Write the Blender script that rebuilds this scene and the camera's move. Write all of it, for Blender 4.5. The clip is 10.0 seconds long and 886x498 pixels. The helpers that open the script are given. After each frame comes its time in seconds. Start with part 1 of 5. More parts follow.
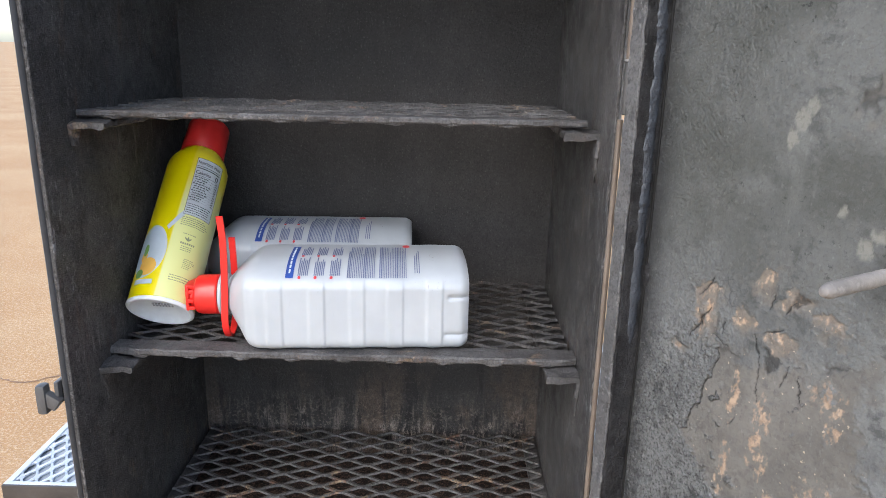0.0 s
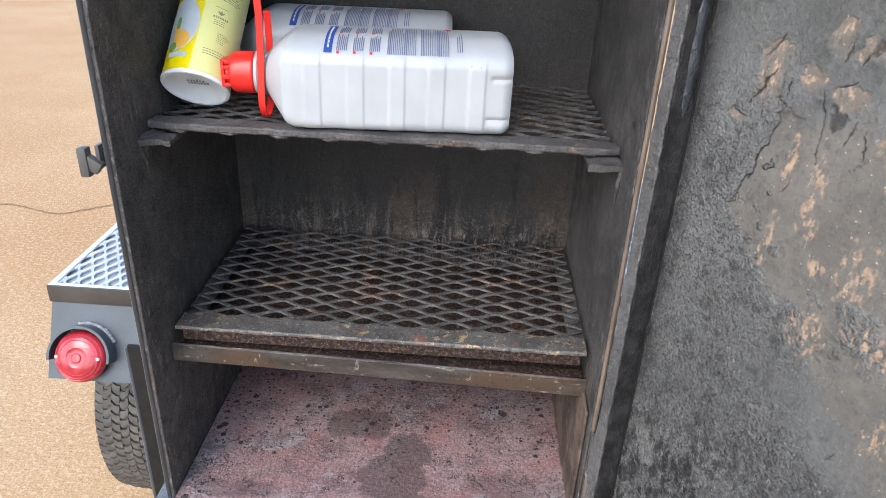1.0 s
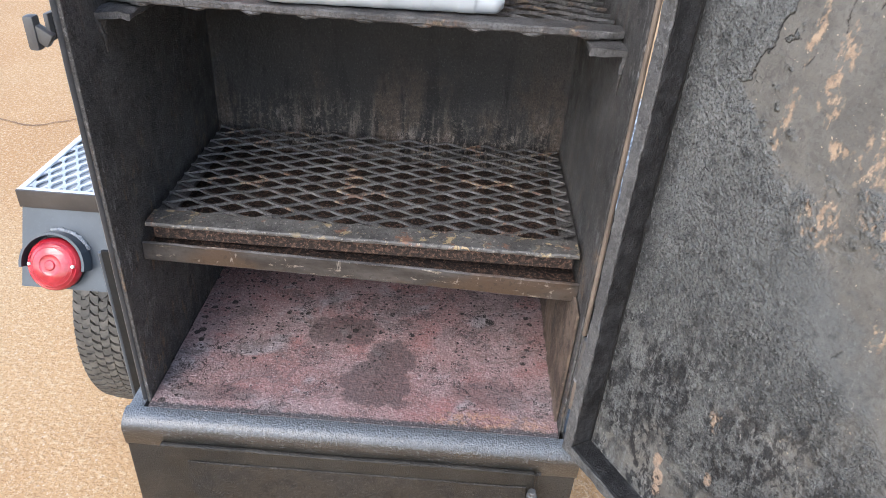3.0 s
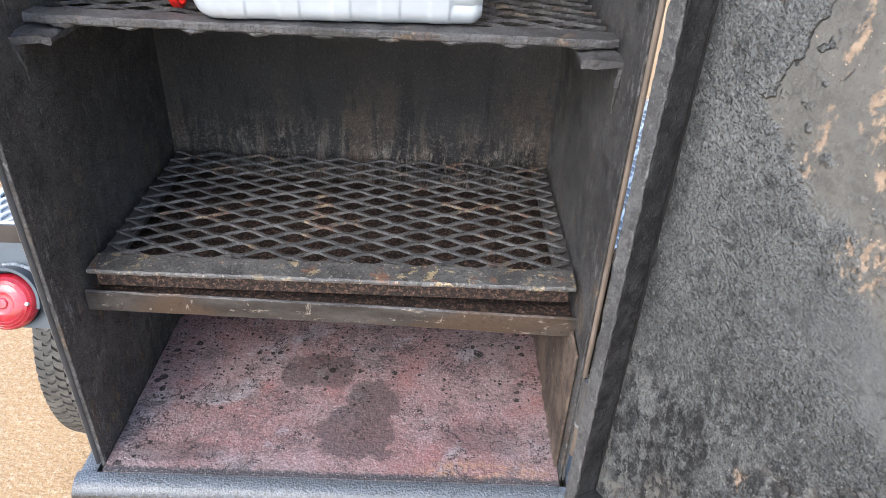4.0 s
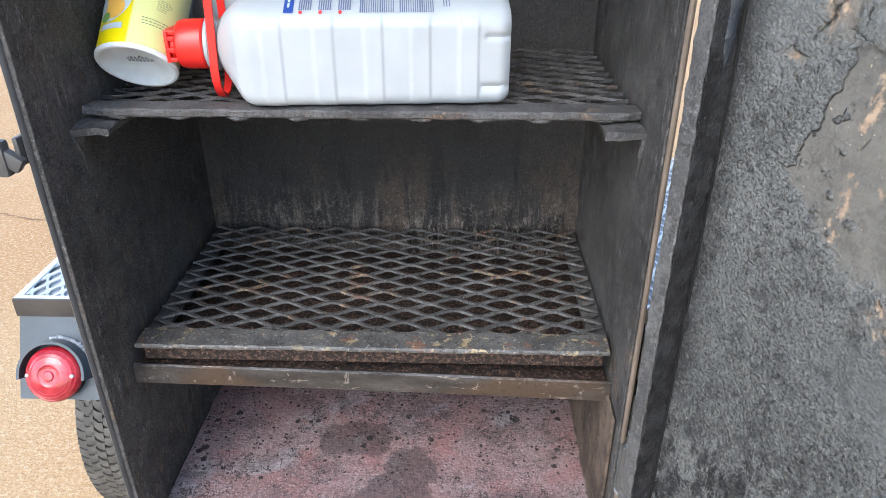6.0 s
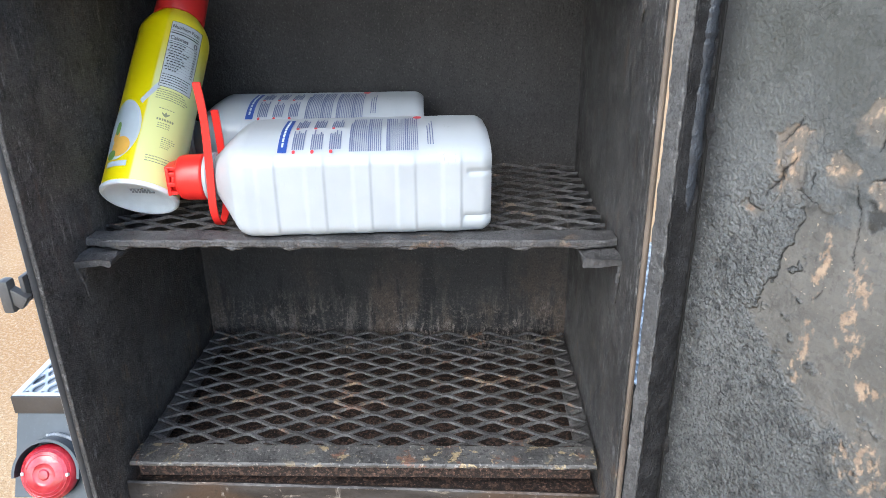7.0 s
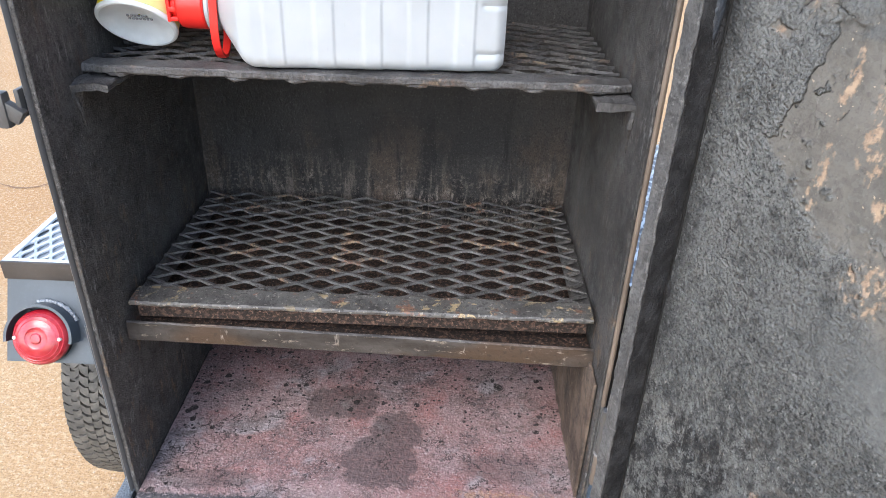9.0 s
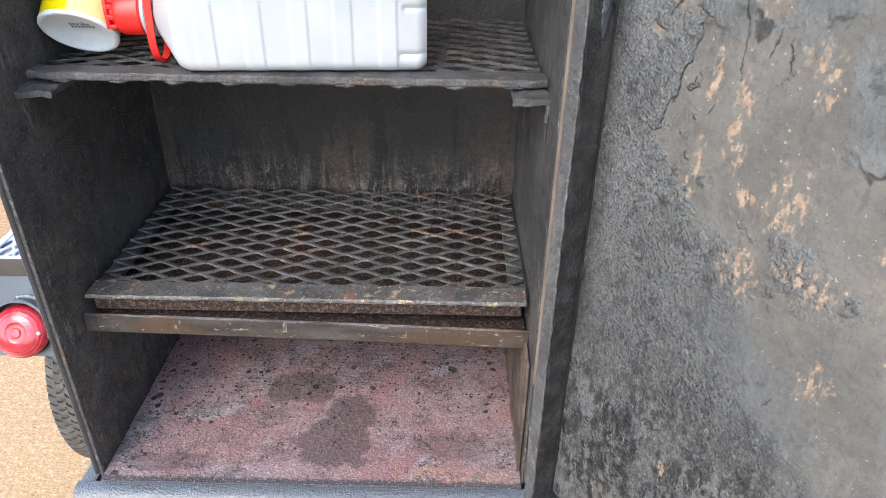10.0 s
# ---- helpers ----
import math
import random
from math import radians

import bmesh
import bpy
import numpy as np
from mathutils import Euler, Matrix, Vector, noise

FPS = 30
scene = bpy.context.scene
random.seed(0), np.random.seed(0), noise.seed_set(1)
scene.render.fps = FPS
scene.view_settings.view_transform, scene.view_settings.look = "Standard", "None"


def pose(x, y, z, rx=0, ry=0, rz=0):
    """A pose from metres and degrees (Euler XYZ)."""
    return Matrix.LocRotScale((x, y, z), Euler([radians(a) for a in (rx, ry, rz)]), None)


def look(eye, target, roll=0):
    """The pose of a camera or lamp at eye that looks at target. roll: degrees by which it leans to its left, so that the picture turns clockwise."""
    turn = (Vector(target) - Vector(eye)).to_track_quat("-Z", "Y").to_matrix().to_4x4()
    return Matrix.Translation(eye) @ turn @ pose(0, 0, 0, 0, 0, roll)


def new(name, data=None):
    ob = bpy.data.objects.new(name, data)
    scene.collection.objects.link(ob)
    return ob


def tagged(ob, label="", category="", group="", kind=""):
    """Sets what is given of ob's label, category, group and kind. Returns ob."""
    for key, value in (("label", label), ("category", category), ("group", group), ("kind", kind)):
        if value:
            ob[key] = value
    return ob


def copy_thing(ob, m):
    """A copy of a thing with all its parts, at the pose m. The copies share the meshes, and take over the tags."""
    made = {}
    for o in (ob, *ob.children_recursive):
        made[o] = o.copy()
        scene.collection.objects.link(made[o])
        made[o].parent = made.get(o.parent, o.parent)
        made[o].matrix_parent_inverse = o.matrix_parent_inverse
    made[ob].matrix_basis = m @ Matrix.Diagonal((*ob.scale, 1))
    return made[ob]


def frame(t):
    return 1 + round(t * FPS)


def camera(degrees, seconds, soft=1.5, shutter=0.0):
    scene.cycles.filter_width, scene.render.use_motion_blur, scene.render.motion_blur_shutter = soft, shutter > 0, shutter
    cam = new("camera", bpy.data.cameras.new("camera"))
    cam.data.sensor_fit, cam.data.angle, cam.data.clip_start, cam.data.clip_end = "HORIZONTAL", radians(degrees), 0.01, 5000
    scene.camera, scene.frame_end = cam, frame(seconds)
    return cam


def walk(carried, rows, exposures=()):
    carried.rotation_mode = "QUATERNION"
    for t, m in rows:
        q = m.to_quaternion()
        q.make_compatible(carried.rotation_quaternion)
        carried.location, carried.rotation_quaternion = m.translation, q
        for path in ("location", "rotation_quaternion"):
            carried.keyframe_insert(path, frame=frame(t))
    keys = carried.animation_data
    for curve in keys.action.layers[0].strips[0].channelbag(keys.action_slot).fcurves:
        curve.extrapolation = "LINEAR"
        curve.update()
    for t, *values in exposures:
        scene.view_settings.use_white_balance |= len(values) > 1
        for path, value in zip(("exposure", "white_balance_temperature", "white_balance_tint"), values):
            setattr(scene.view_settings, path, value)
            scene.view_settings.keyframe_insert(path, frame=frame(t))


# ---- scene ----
cam = camera(64.7, 10.0, soft=0.8)
PATH = [
    (0, (0.1001, -0.6377, 1.4819), (0.0936, 0.3240, 1.2081), 1.30),
    (0.2, (0.0980, -0.6410, 1.4610), (0.0690, 1.2540, 0.8200), 1.80),
    (0.5, (0.0952, -0.6469, 1.4434), (0.0698, 0.2835, 1.0779), 2.10),
    (1, (0.0843, -0.6536, 1.4040), (0.0567, 0.2365, 0.9490), 2.81),
    (1.5, (0.0757, -0.6601, 1.3764), (0.0511, 0.1976, 0.8628), 3.45),
    (2, (0.0789, -0.6536, 1.3644), (0.0580, 0.1917, 0.8305), 4.05),
    (2.5, (0.0836, -0.6468, 1.3663), (0.0722, 0.1918, 0.8217), 4.51),
    (2.7, (0.0846, -0.6447, 1.3640), (0.0771, 0.1935, 0.8187), 4.38),
    (3.8, (0.0900, -0.5580, 1.3420), (0.1100, 1.1180, 0.2520), 4.10),
    (4, (0.0882, -0.5474, 1.3455), (0.1073, 0.2904, 0.7999), 2.95),
    (4.5, (0.0840, -0.5561, 1.3617), (0.1050, 0.3088, 0.8602), 1.75),
    (5, (0.0840, -0.5609, 1.3657), (0.0976, 0.3151, 0.8835), 1.27),
    (5.5, (0.0833, -0.5602, 1.3620), (0.0711, 0.3212, 0.8897), 0.36),
    (6.8, (0.0918, -0.5584, 1.3612), (0.0628, 0.3221, 0.8880), -0.09),
    (6.9, (0.0940, -0.5610, 1.3800), (0.0370, 1.2370, 0.5070), -0.10),
    (7, (0.0976, -0.5592, 1.4181), (0.0698, 0.3611, 1.0280), -0.67),
    (7.1, (0.0989, -0.5590, 1.4526), (0.0782, 0.3845, 1.1218), -0.60),
    (7.2, (0.1003, -0.5588, 1.4812), (0.0876, 0.3959, 1.1836), -0.82),
    (7.3, (0.1016, -0.5585, 1.4957), (0.0934, 0.3994, 1.2088), -1.32),
    (7.5, (0.1042, -0.5581, 1.4606), (0.0911, 0.4041, 1.1886), -1.50),
    (7.6, (0.1014, -0.5591, 1.4453), (0.0875, 0.3984, 1.1570), -1.37),
    (7.7, (0.0986, -0.5601, 1.4309), (0.0845, 0.3892, 1.1168), -1.34),
    (8, (0.0901, -0.5631, 1.4025), (0.0797, 0.3606, 1.0195), -0.59),
    (8.2, (0.0840, -0.5690, 1.3880), (0.0700, 1.2380, 0.5290), -0.30),
    (8.5, (0.0788, -0.5779, 1.3682), (0.0734, 0.3026, 0.8941), 0.96),
    (9, (0.0795, -0.5806, 1.3544), (0.0760, 0.2893, 0.8613), 2.20),
    (9.5, (0.0832, -0.5775, 1.3525), (0.0797, 0.2850, 0.8464), 2.51),
    (9.7, (0.0904, -0.5813, 1.3552), (0.0868, 0.2810, 0.8488), 2.32),
    (9.8, (0.0990, -0.5840, 1.3620), (0.0970, 1.1350, 0.3400), 2.30),
    (10, (0.1428, -0.6091, 1.3753), (0.1386, 0.2515, 0.8660), 0.92),
]
EXPOSURES = [(0.0, 1.0, 6500, 10), (1.0, 1.08, 6500, 10), (2.5, 1.08, 6500, 10), (4.0, 1.29, 6400, 9), (5.5, 1.2, 6250, 7),
             (7.0, 1.25, 6200, 6), (7.5, 1.31, 6150, 5), (8.5, 1.2, 6350, 8), (10.0, 1.32, 6450, 9)]
walk(cam, [(t, look(eye, target, roll)) for t, eye, target, roll in PATH], EXPOSURES)

# ---- world, sun, exposure ----
world = bpy.data.worlds.new("overcast_sky")
scene.world = world
world.use_nodes = True
wn, wl = world.node_tree.nodes, world.node_tree.links
sky = wn.new("ShaderNodeTexSky")
sky.sky_type = "NISHITA"
sky.sun_disc = False
sky.sun_elevation, sky.sun_rotation = radians(44), radians(207.5)
sky.air_density, sky.dust_density, sky.ozone_density = 1.0, 1.5, 2.0
veil = wn.new("ShaderNodeHueSaturation")
veil.inputs["Saturation"].default_value = 0.85
wl.new(sky.outputs[0], veil.inputs["Color"])
wl.new(veil.outputs[0], wn["Background"].inputs[0])
wn["Background"].inputs[1].default_value = 0.235
sun = new("sun", bpy.data.lights.new("sun", "SUN"))
sun.data.energy, sun.data.angle, sun.data.color = 0.85, radians(36), (1.0, 0.95, 0.88)
sun.matrix_world = look((-2.2, -4.25, 4.6), (0, 0, 0))


# ---- materials ----
class Mat:
    """A small builder of node materials."""

    def __init__(self, name, rough=0.6, metal=0.0, spec=0.5):
        self.m = bpy.data.materials.new(name)
        self.m.use_nodes = True
        self.n, self.l = self.m.node_tree.nodes, self.m.node_tree.links
        self.b = self.n["Principled BSDF"]
        self.b.inputs["Roughness"].default_value = rough
        self.b.inputs["Metallic"].default_value = metal
        self.b.inputs["Specular IOR Level"].default_value = spec
        self.co = self.n.new("ShaderNodeTexCoord").outputs["Object"]

    def scaled(self, sx, sy, sz, turn=0.0):
        n = self.n.new("ShaderNodeMapping")
        n.inputs["Scale"].default_value = (sx, sy, sz)
        n.inputs["Rotation"].default_value = (0, 0, turn)
        self.l.new(self.co, n.inputs["Vector"])
        return n.outputs[0]

    def noise(self, scale, detail=4.0, rough=0.55, vec=None, warp=0.0):
        n = self.n.new("ShaderNodeTexNoise")
        n.inputs["Scale"].default_value, n.inputs["Detail"].default_value = scale, detail
        n.inputs["Roughness"].default_value, n.inputs["Distortion"].default_value = rough, warp
        self.l.new(vec or self.co, n.inputs["Vector"])
        return n.outputs["Fac"]

    def cells(self, scale, feature="F1", vec=None, rnd=1.0):
        n = self.n.new("ShaderNodeTexVoronoi")
        n.feature = feature
        n.inputs["Scale"].default_value, n.inputs["Randomness"].default_value = scale, rnd
        self.l.new(vec or self.co, n.inputs["Vector"])
        return n.outputs["Distance"]

    def ramp(self, fac, lo, hi, a=0.0, b=1.0):
        n = self.n.new("ShaderNodeMapRange")
        n.interpolation_type = "SMOOTHSTEP"
        for k, v in enumerate((lo, hi, a, b)):
            n.inputs[k + 1].default_value = v
        self.l.new(fac, n.inputs[0])
        return n.outputs[0]

    def math(self, op, a, b):
        n = self.n.new("ShaderNodeMath")
        n.operation = op
        for k, v in enumerate((a, b)):
            if isinstance(v, (int, float)):
                n.inputs[k].default_value = v
            else:
                self.l.new(v, n.inputs[k])
        return n.outputs[0]

    def mix(self, fac, a, b):
        n = self.n.new("ShaderNodeMix")
        n.data_type = "RGBA"
        for k, v in ((0, fac), (6, a), (7, b)):
            if isinstance(v, (int, float)):
                n.inputs[k].default_value = v
            elif isinstance(v, tuple):
                n.inputs[k].default_value = (*v, 1.0)
            else:
                self.l.new(v, n.inputs[k])
        return n.outputs[2]

    def color(self, c):
        if isinstance(c, tuple):
            self.b.inputs["Base Color"].default_value = (*c, 1.0)
        else:
            self.l.new(c, self.b.inputs["Base Color"])
        return self

    def roughness(self, fac):
        self.l.new(fac, self.b.inputs["Roughness"])
        return self

    def bump(self, height, depth=0.001, strength=1.0):
        n = self.n.new("ShaderNodeBump")
        n.inputs["Strength"].default_value, n.inputs["Distance"].default_value = strength, depth
        self.l.new(height, n.inputs["Height"])
        if self.b.inputs["Normal"].links:
            self.l.new(self.b.inputs["Normal"].links[0].from_socket, n.inputs["Normal"])
        self.l.new(n.outputs[0], self.b.inputs["Normal"])
        return self

    def axis(self, k):
        n = self.n.new("ShaderNodeSeparateXYZ")
        self.l.new(self.co, n.inputs[0])
        return n.outputs[k]

    def grit(self, scale, lo, hi, amount=1.0, vec=None):
        return self.ramp(self.noise(scale, 3, 0.6, vec), lo, hi, 0.0, amount)

    def ridge(self, scale, width, vec=None, warp=0.0):
        """Thin wandering lines."""
        n = self.math("ABSOLUTE", self.math("SUBTRACT", self.noise(scale, 4, 0.6, vec, warp), 0.5), 0.0)
        return self.ramp(n, width * 0.4, width, 1.0, 0.0)

    def fine(self, c, dark=0.5, pale=0.3, scale=560, tone=(0.3, 0.29, 0.28)):
        """Fine soot grains and pale grains."""
        vec = self.scaled(1, 1, 0.75)
        c = self.mix(self.ramp(self.noise(scale, 3, 0.6, vec), 0.5, 0.62, 0, dark), c, (0.012, 0.012, 0.012))
        off = self.n.new("ShaderNodeMapping")
        off.inputs["Location"].default_value = (3.7, 1.9, 5.3)
        self.l.new(vec, off.inputs["Vector"])
        return self.mix(self.ramp(self.noise(scale * 0.8, 3, 0.6, off.outputs[0]), 0.58, 0.68, 0, pale), c, tone)

    def warped(self, scale, amount, vec=None):
        """Coordinates pushed about by noise."""
        n = self.n.new("ShaderNodeTexNoise")
        n.inputs["Scale"].default_value, n.inputs["Detail"].default_value = scale, 3.0
        self.l.new(vec or self.co, n.inputs["Vector"])
        mid, far, add = (self.n.new("ShaderNodeVectorMath") for _ in range(3))
        mid.operation, far.operation = "SUBTRACT", "SCALE"
        mid.inputs[1].default_value = (0.5, 0.5, 0.5)
        far.inputs["Scale"].default_value = amount
        self.l.new(n.outputs["Color"], mid.inputs[0])
        self.l.new(mid.outputs[0], far.inputs[0])
        self.l.new(vec or self.co, add.inputs[0])
        self.l.new(far.outputs[0], add.inputs[1])
        return add.outputs[0]

    def flakes(self, scale, vec=None):
        """A random value for each cell of a broken crust."""
        n = self.n.new("ShaderNodeTexVoronoi")
        n.inputs["Scale"].default_value = scale
        self.l.new(vec or self.co, n.inputs["Vector"])
        sep = self.n.new("ShaderNodeSeparateColor")
        self.l.new(n.outputs["Color"], sep.inputs[0])
        return sep.outputs[0]

    def dots(self, scale, keep, radius, vec=None):
        """Round blots of uneven size in some of the cells."""
        n = self.n.new("ShaderNodeTexVoronoi")
        n.inputs["Scale"].default_value = scale
        self.l.new(vec or self.co, n.inputs["Vector"])
        sep = self.n.new("ShaderNodeSeparateColor")
        self.l.new(n.outputs["Color"], sep.inputs[0])
        reach = self.math("MULTIPLY", self.ramp(self.math("ADD", sep.outputs[1], keep), 0.86, 1.2), radius)
        return self.ramp(self.math("SUBTRACT", reach, n.outputs["Distance"]), 0.0, 0.06)

    def layer(self, name):
        n = self.n.new("ShaderNodeAttribute")
        n.attribute_name = name
        return n.outputs["Fac"]


def soot_steel(name, base=(0.056, 0.0545, 0.054), pale=(0.117, 0.1125, 0.11), rust=(0.15, 0.088, 0.052), rust_amount=0.3, streak=True, spec=0.3):
    m = Mat(name, 0.62, 0.0, spec)
    c = m.mix(m.ramp(m.noise(7, 5, 0.6), 0.35, 0.75), base, pale)
    c = m.mix(m.ramp(m.noise(38, 6, 0.72, warp=0.5), 0.5, 0.66, 0, 0.65), c, tuple(0.4 * v for v in base))
    c = m.mix(m.ramp(m.noise(85, 5, 0.7, m.scaled(1, 1, 0.6)), 0.55, 0.68, 0, 0.5), c, tuple(1.5 * v for v in pale))
    if streak:
        where = m.ramp(m.noise(11, 4, 0.6), 0.42, 0.62)
        s = m.noise(1.0, 6, 0.72, m.scaled(120, 120, 17))
        c = m.mix(m.math("MULTIPLY", m.ramp(s, 0.57, 0.68, 0, 0.7), where), c, tuple(2.0 * v for v in pale))
        s2 = m.noise(1.0, 5, 0.68, m.scaled(60, 60, 13))
        c = m.mix(m.ramp(s2, 0.56, 0.7, 0, rust_amount), c, rust)
        chips = m.math("MULTIPLY", m.ramp(m.noise(1.0, 6, 0.75, m.scaled(130, 130, 38), 0.3), 0.56, 0.61), m.ramp(m.axis(1), -0.058, -0.03, 0.85, 0.0))
        c = m.mix(m.math("MULTIPLY", chips, m.ramp(m.noise(9, 3, 0.6, m.scaled(1, 1, 1.6)), 0.42, 0.56)), c, (0.26, 0.262, 0.27))
        foot = m.math("MULTIPLY", m.ramp(m.noise(1.0, 6, 0.75, m.scaled(70, 70, 26)), 0.56, 0.66), m.ramp(m.axis(2), 0.95, 1.12, 0.7, 0.05))
        c = m.mix(foot, c, (0.22, 0.15, 0.095))
    c = m.mix(m.grit(170, 0.54, 0.64, 0.45), c, tuple(0.3 * v for v in base))
    c = m.mix(m.math("MULTIPLY", m.grit(260, 0.57, 0.66, 0.4), m.ramp(m.noise(16, 4), 0.4, 0.62)), c, tuple(2.4 * v for v in pale))
    c = m.fine(c, 0.45, 0.16)
    m.color(c)
    m.roughness(m.ramp(m.noise(40, 3), 0.3, 0.7, 0.46, 0.8))
    m.bump(m.noise(800, 4, 0.65), 0.001, 0.9)
    m.bump(m.noise(330, 4, 0.65), 0.002, 0.7)
    m.bump(m.noise(40, 4, 0.6), 0.003, 0.3)
    return m


SOOT = soot_steel("sooty_steel").m
SOOT_EDGE = soot_steel("painted_edge_steel", (0.068, 0.068, 0.069), (0.13, 0.13, 0.129), streak=False, spec=0.5).m


def tar_material():
    m = Mat("tarry_black_steel", 0.42, 0, 0.3)
    c = m.mix(m.ramp(m.noise(60, 5, 0.65), 0.4, 0.65), (0.012, 0.012, 0.013), (0.035, 0.035, 0.037))
    c = m.mix(m.ramp(m.noise(420, 4, 0.7), 0.6, 0.68, 0, 0.6), c, (0.14, 0.14, 0.14))
    m.color(c).bump(m.noise(850, 4, 0.65), 0.0012, 1.0).bump(m.noise(360, 4, 0.6), 0.0025, 0.9)
    m.roughness(m.ramp(m.noise(90, 4), 0.35, 0.65, 0.45, 0.75))
    return m.m


TAR = tar_material()


def back_wall_material():
    m = Mat("sooty_back_wall", 0.7, 0.0, 0.35)
    c = m.mix(m.ramp(m.noise(6, 5, 0.6), 0.35, 0.75), (0.028, 0.0265, 0.026), (0.05, 0.0475, 0.0465))
    runs = m.noise(1.0, 6, 0.7, m.scaled(75, 75, 8))
    z = m.axis(2)
    low = m.ramp(z, 0.965, 1.03, 1.0, 0.0)
    runs_low = m.math("MULTIPLY", m.ramp(runs, 0.5, 0.61), low)
    c = m.mix(m.math("MULTIPLY", runs_low, 0.7), c, (0.165, 0.14, 0.12))
    tan_ = m.math("MULTIPLY", m.ramp(m.noise(1.0, 5, 0.65, m.scaled(22, 22, 9)), 0.47, 0.6), m.ramp(z, 0.965, 1.12, 0.6, 0.0))
    c = m.mix(tan_, c, (0.105, 0.074, 0.054))
    dark = m.math("MULTIPLY", m.ramp(m.noise(1.0, 5, 0.6, m.scaled(48, 48, 9)), 0.55, 0.61, 0, 0.9), m.ramp(z, 0.97, 1.14, 1.0, 0.15))
    c = m.mix(dark, c, (0.012, 0.012, 0.013))
    c = m.mix(m.math("MULTIPLY", m.grit(280, 0.54, 0.63, 0.42), low), c, (0.2, 0.17, 0.145))
    c = m.mix(m.grit(200, 0.5, 0.66, 0.35), c, (0.018, 0.017, 0.017))
    c = m.mix(m.ramp(m.noise(1.0, 6, 0.75, m.scaled(150, 150, 24)), 0.5, 0.7, 0, 0.5), c, (0.03, 0.028, 0.027))
    crusty = m.math("MULTIPLY", m.ramp(m.noise(1.0, 6, 0.78, m.scaled(130, 130, 45)), 0.5, 0.6), m.math("MULTIPLY", low, m.ramp(m.noise(14, 4, 0.6), 0.46, 0.58)))
    c = m.mix(m.math("MULTIPLY", crusty, 0.85), c, (0.25, 0.215, 0.185))
    c = m.fine(c, 0.5, 0.12)
    m.color(c)
    m.bump(m.noise(420, 3, 0.6), 0.0016, 0.8).bump(m.noise(170, 3, 0.6), 0.0025, 0.9).bump(runs, 0.0015, 0.5)
    return m.m


BACK = back_wall_material()


def door_material():
    m = Mat("scaled_door_steel", 0.6, 0.0, 0.3)
    stripped, rust, edge, grain, chip = (m.layer(k) for k in ("stripped", "rust", "edge", "grain", "chip"))
    z = m.axis(2)
    big = m.noise(6, 6, 0.62, warp=0.6)
    c = m.mix(m.ramp(big, 0.34, 0.68), (0.1, 0.1045, 0.104), (0.182, 0.187, 0.183))
    mid = m.noise(42, 6, 0.7, warp=0.3)
    c = m.mix(m.ramp(mid, 0.5, 0.66, 0, 0.7), c, (0.042, 0.045, 0.044))
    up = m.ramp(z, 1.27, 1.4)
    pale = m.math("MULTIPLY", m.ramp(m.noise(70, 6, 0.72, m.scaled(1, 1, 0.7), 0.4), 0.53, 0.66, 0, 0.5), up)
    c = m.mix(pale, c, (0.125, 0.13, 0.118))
    # darkens the upper face by height, setting its lower brightness in the colour
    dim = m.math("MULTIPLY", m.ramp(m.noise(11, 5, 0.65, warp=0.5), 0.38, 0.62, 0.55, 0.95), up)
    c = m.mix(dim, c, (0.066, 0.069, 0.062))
    bits = m.math("MULTIPLY", m.ramp(m.noise(130, 4, 0.65), 0.6, 0.66, 0, 0.8), m.math("MULTIPLY", up, m.ramp(m.noise(9, 3), 0.45, 0.6)))
    c = m.mix(bits, c, (0.018, 0.02, 0.019))
    wash = m.math("MULTIPLY", m.ramp(m.noise(1.0, 5, 0.65, m.scaled(55, 55, 9)), 0.55, 0.72, 0, 0.3), m.ramp(z, 1.28, 1.42))
    c = m.mix(wash, c, (0.15, 0.156, 0.146))
    lows = m.ramp(z, 0.93, 1.06, 0.9, 0.0)
    low = m.math("MULTIPLY", m.ramp(m.noise(1.0, 6, 0.75, m.scaled(34, 34, 15), warp=0.5), 0.49, 0.58), lows)
    c = m.mix(low, c, (0.021, 0.022, 0.025))
    tone = m.mix(m.ramp(m.noise(16, 6, 0.7), 0.36, 0.64), (0.102, 0.097, 0.087), (0.155, 0.146, 0.131))
    c = m.mix(m.math("MULTIPLY", stripped, 0.9), c, tone)
    worn = m.math("MULTIPLY", m.ramp(m.noise(1.0, 6, 0.72, m.scaled(90, 90, 26)), 0.54, 0.66), m.math("MULTIPLY", stripped, 0.55))
    c = m.mix(worn, c, (0.085, 0.08, 0.074))
    tan_c = m.mix(m.ramp(m.noise(110, 5, 0.7), 0.36, 0.64), (0.25, 0.18, 0.13), (0.44, 0.32, 0.22))
    c = m.mix(rust, c, tan_c)
    dots = m.math("MULTIPLY", m.ramp(m.noise(250, 2, 0.5), 0.69, 0.72), m.math("MULTIPLY", stripped, 0.7))
    c = m.mix(dots, c, (0.43, 0.36, 0.27))
    primer = m.mix(m.ramp(z, 0.9, 1.2), (0.33, 0.24, 0.175), (0.19, 0.187, 0.165))
    c = m.mix(m.math("MULTIPLY", chip, m.ramp(m.noise(120, 4), 0.3, 0.5, 0.65, 0.95)), c, primer)
    c = m.mix(m.math("MULTIPLY", edge, 0.92), c, (0.008, 0.008, 0.008))
    g = m.ramp(grain, 0.0, 1.0, 0.32, 1.0)
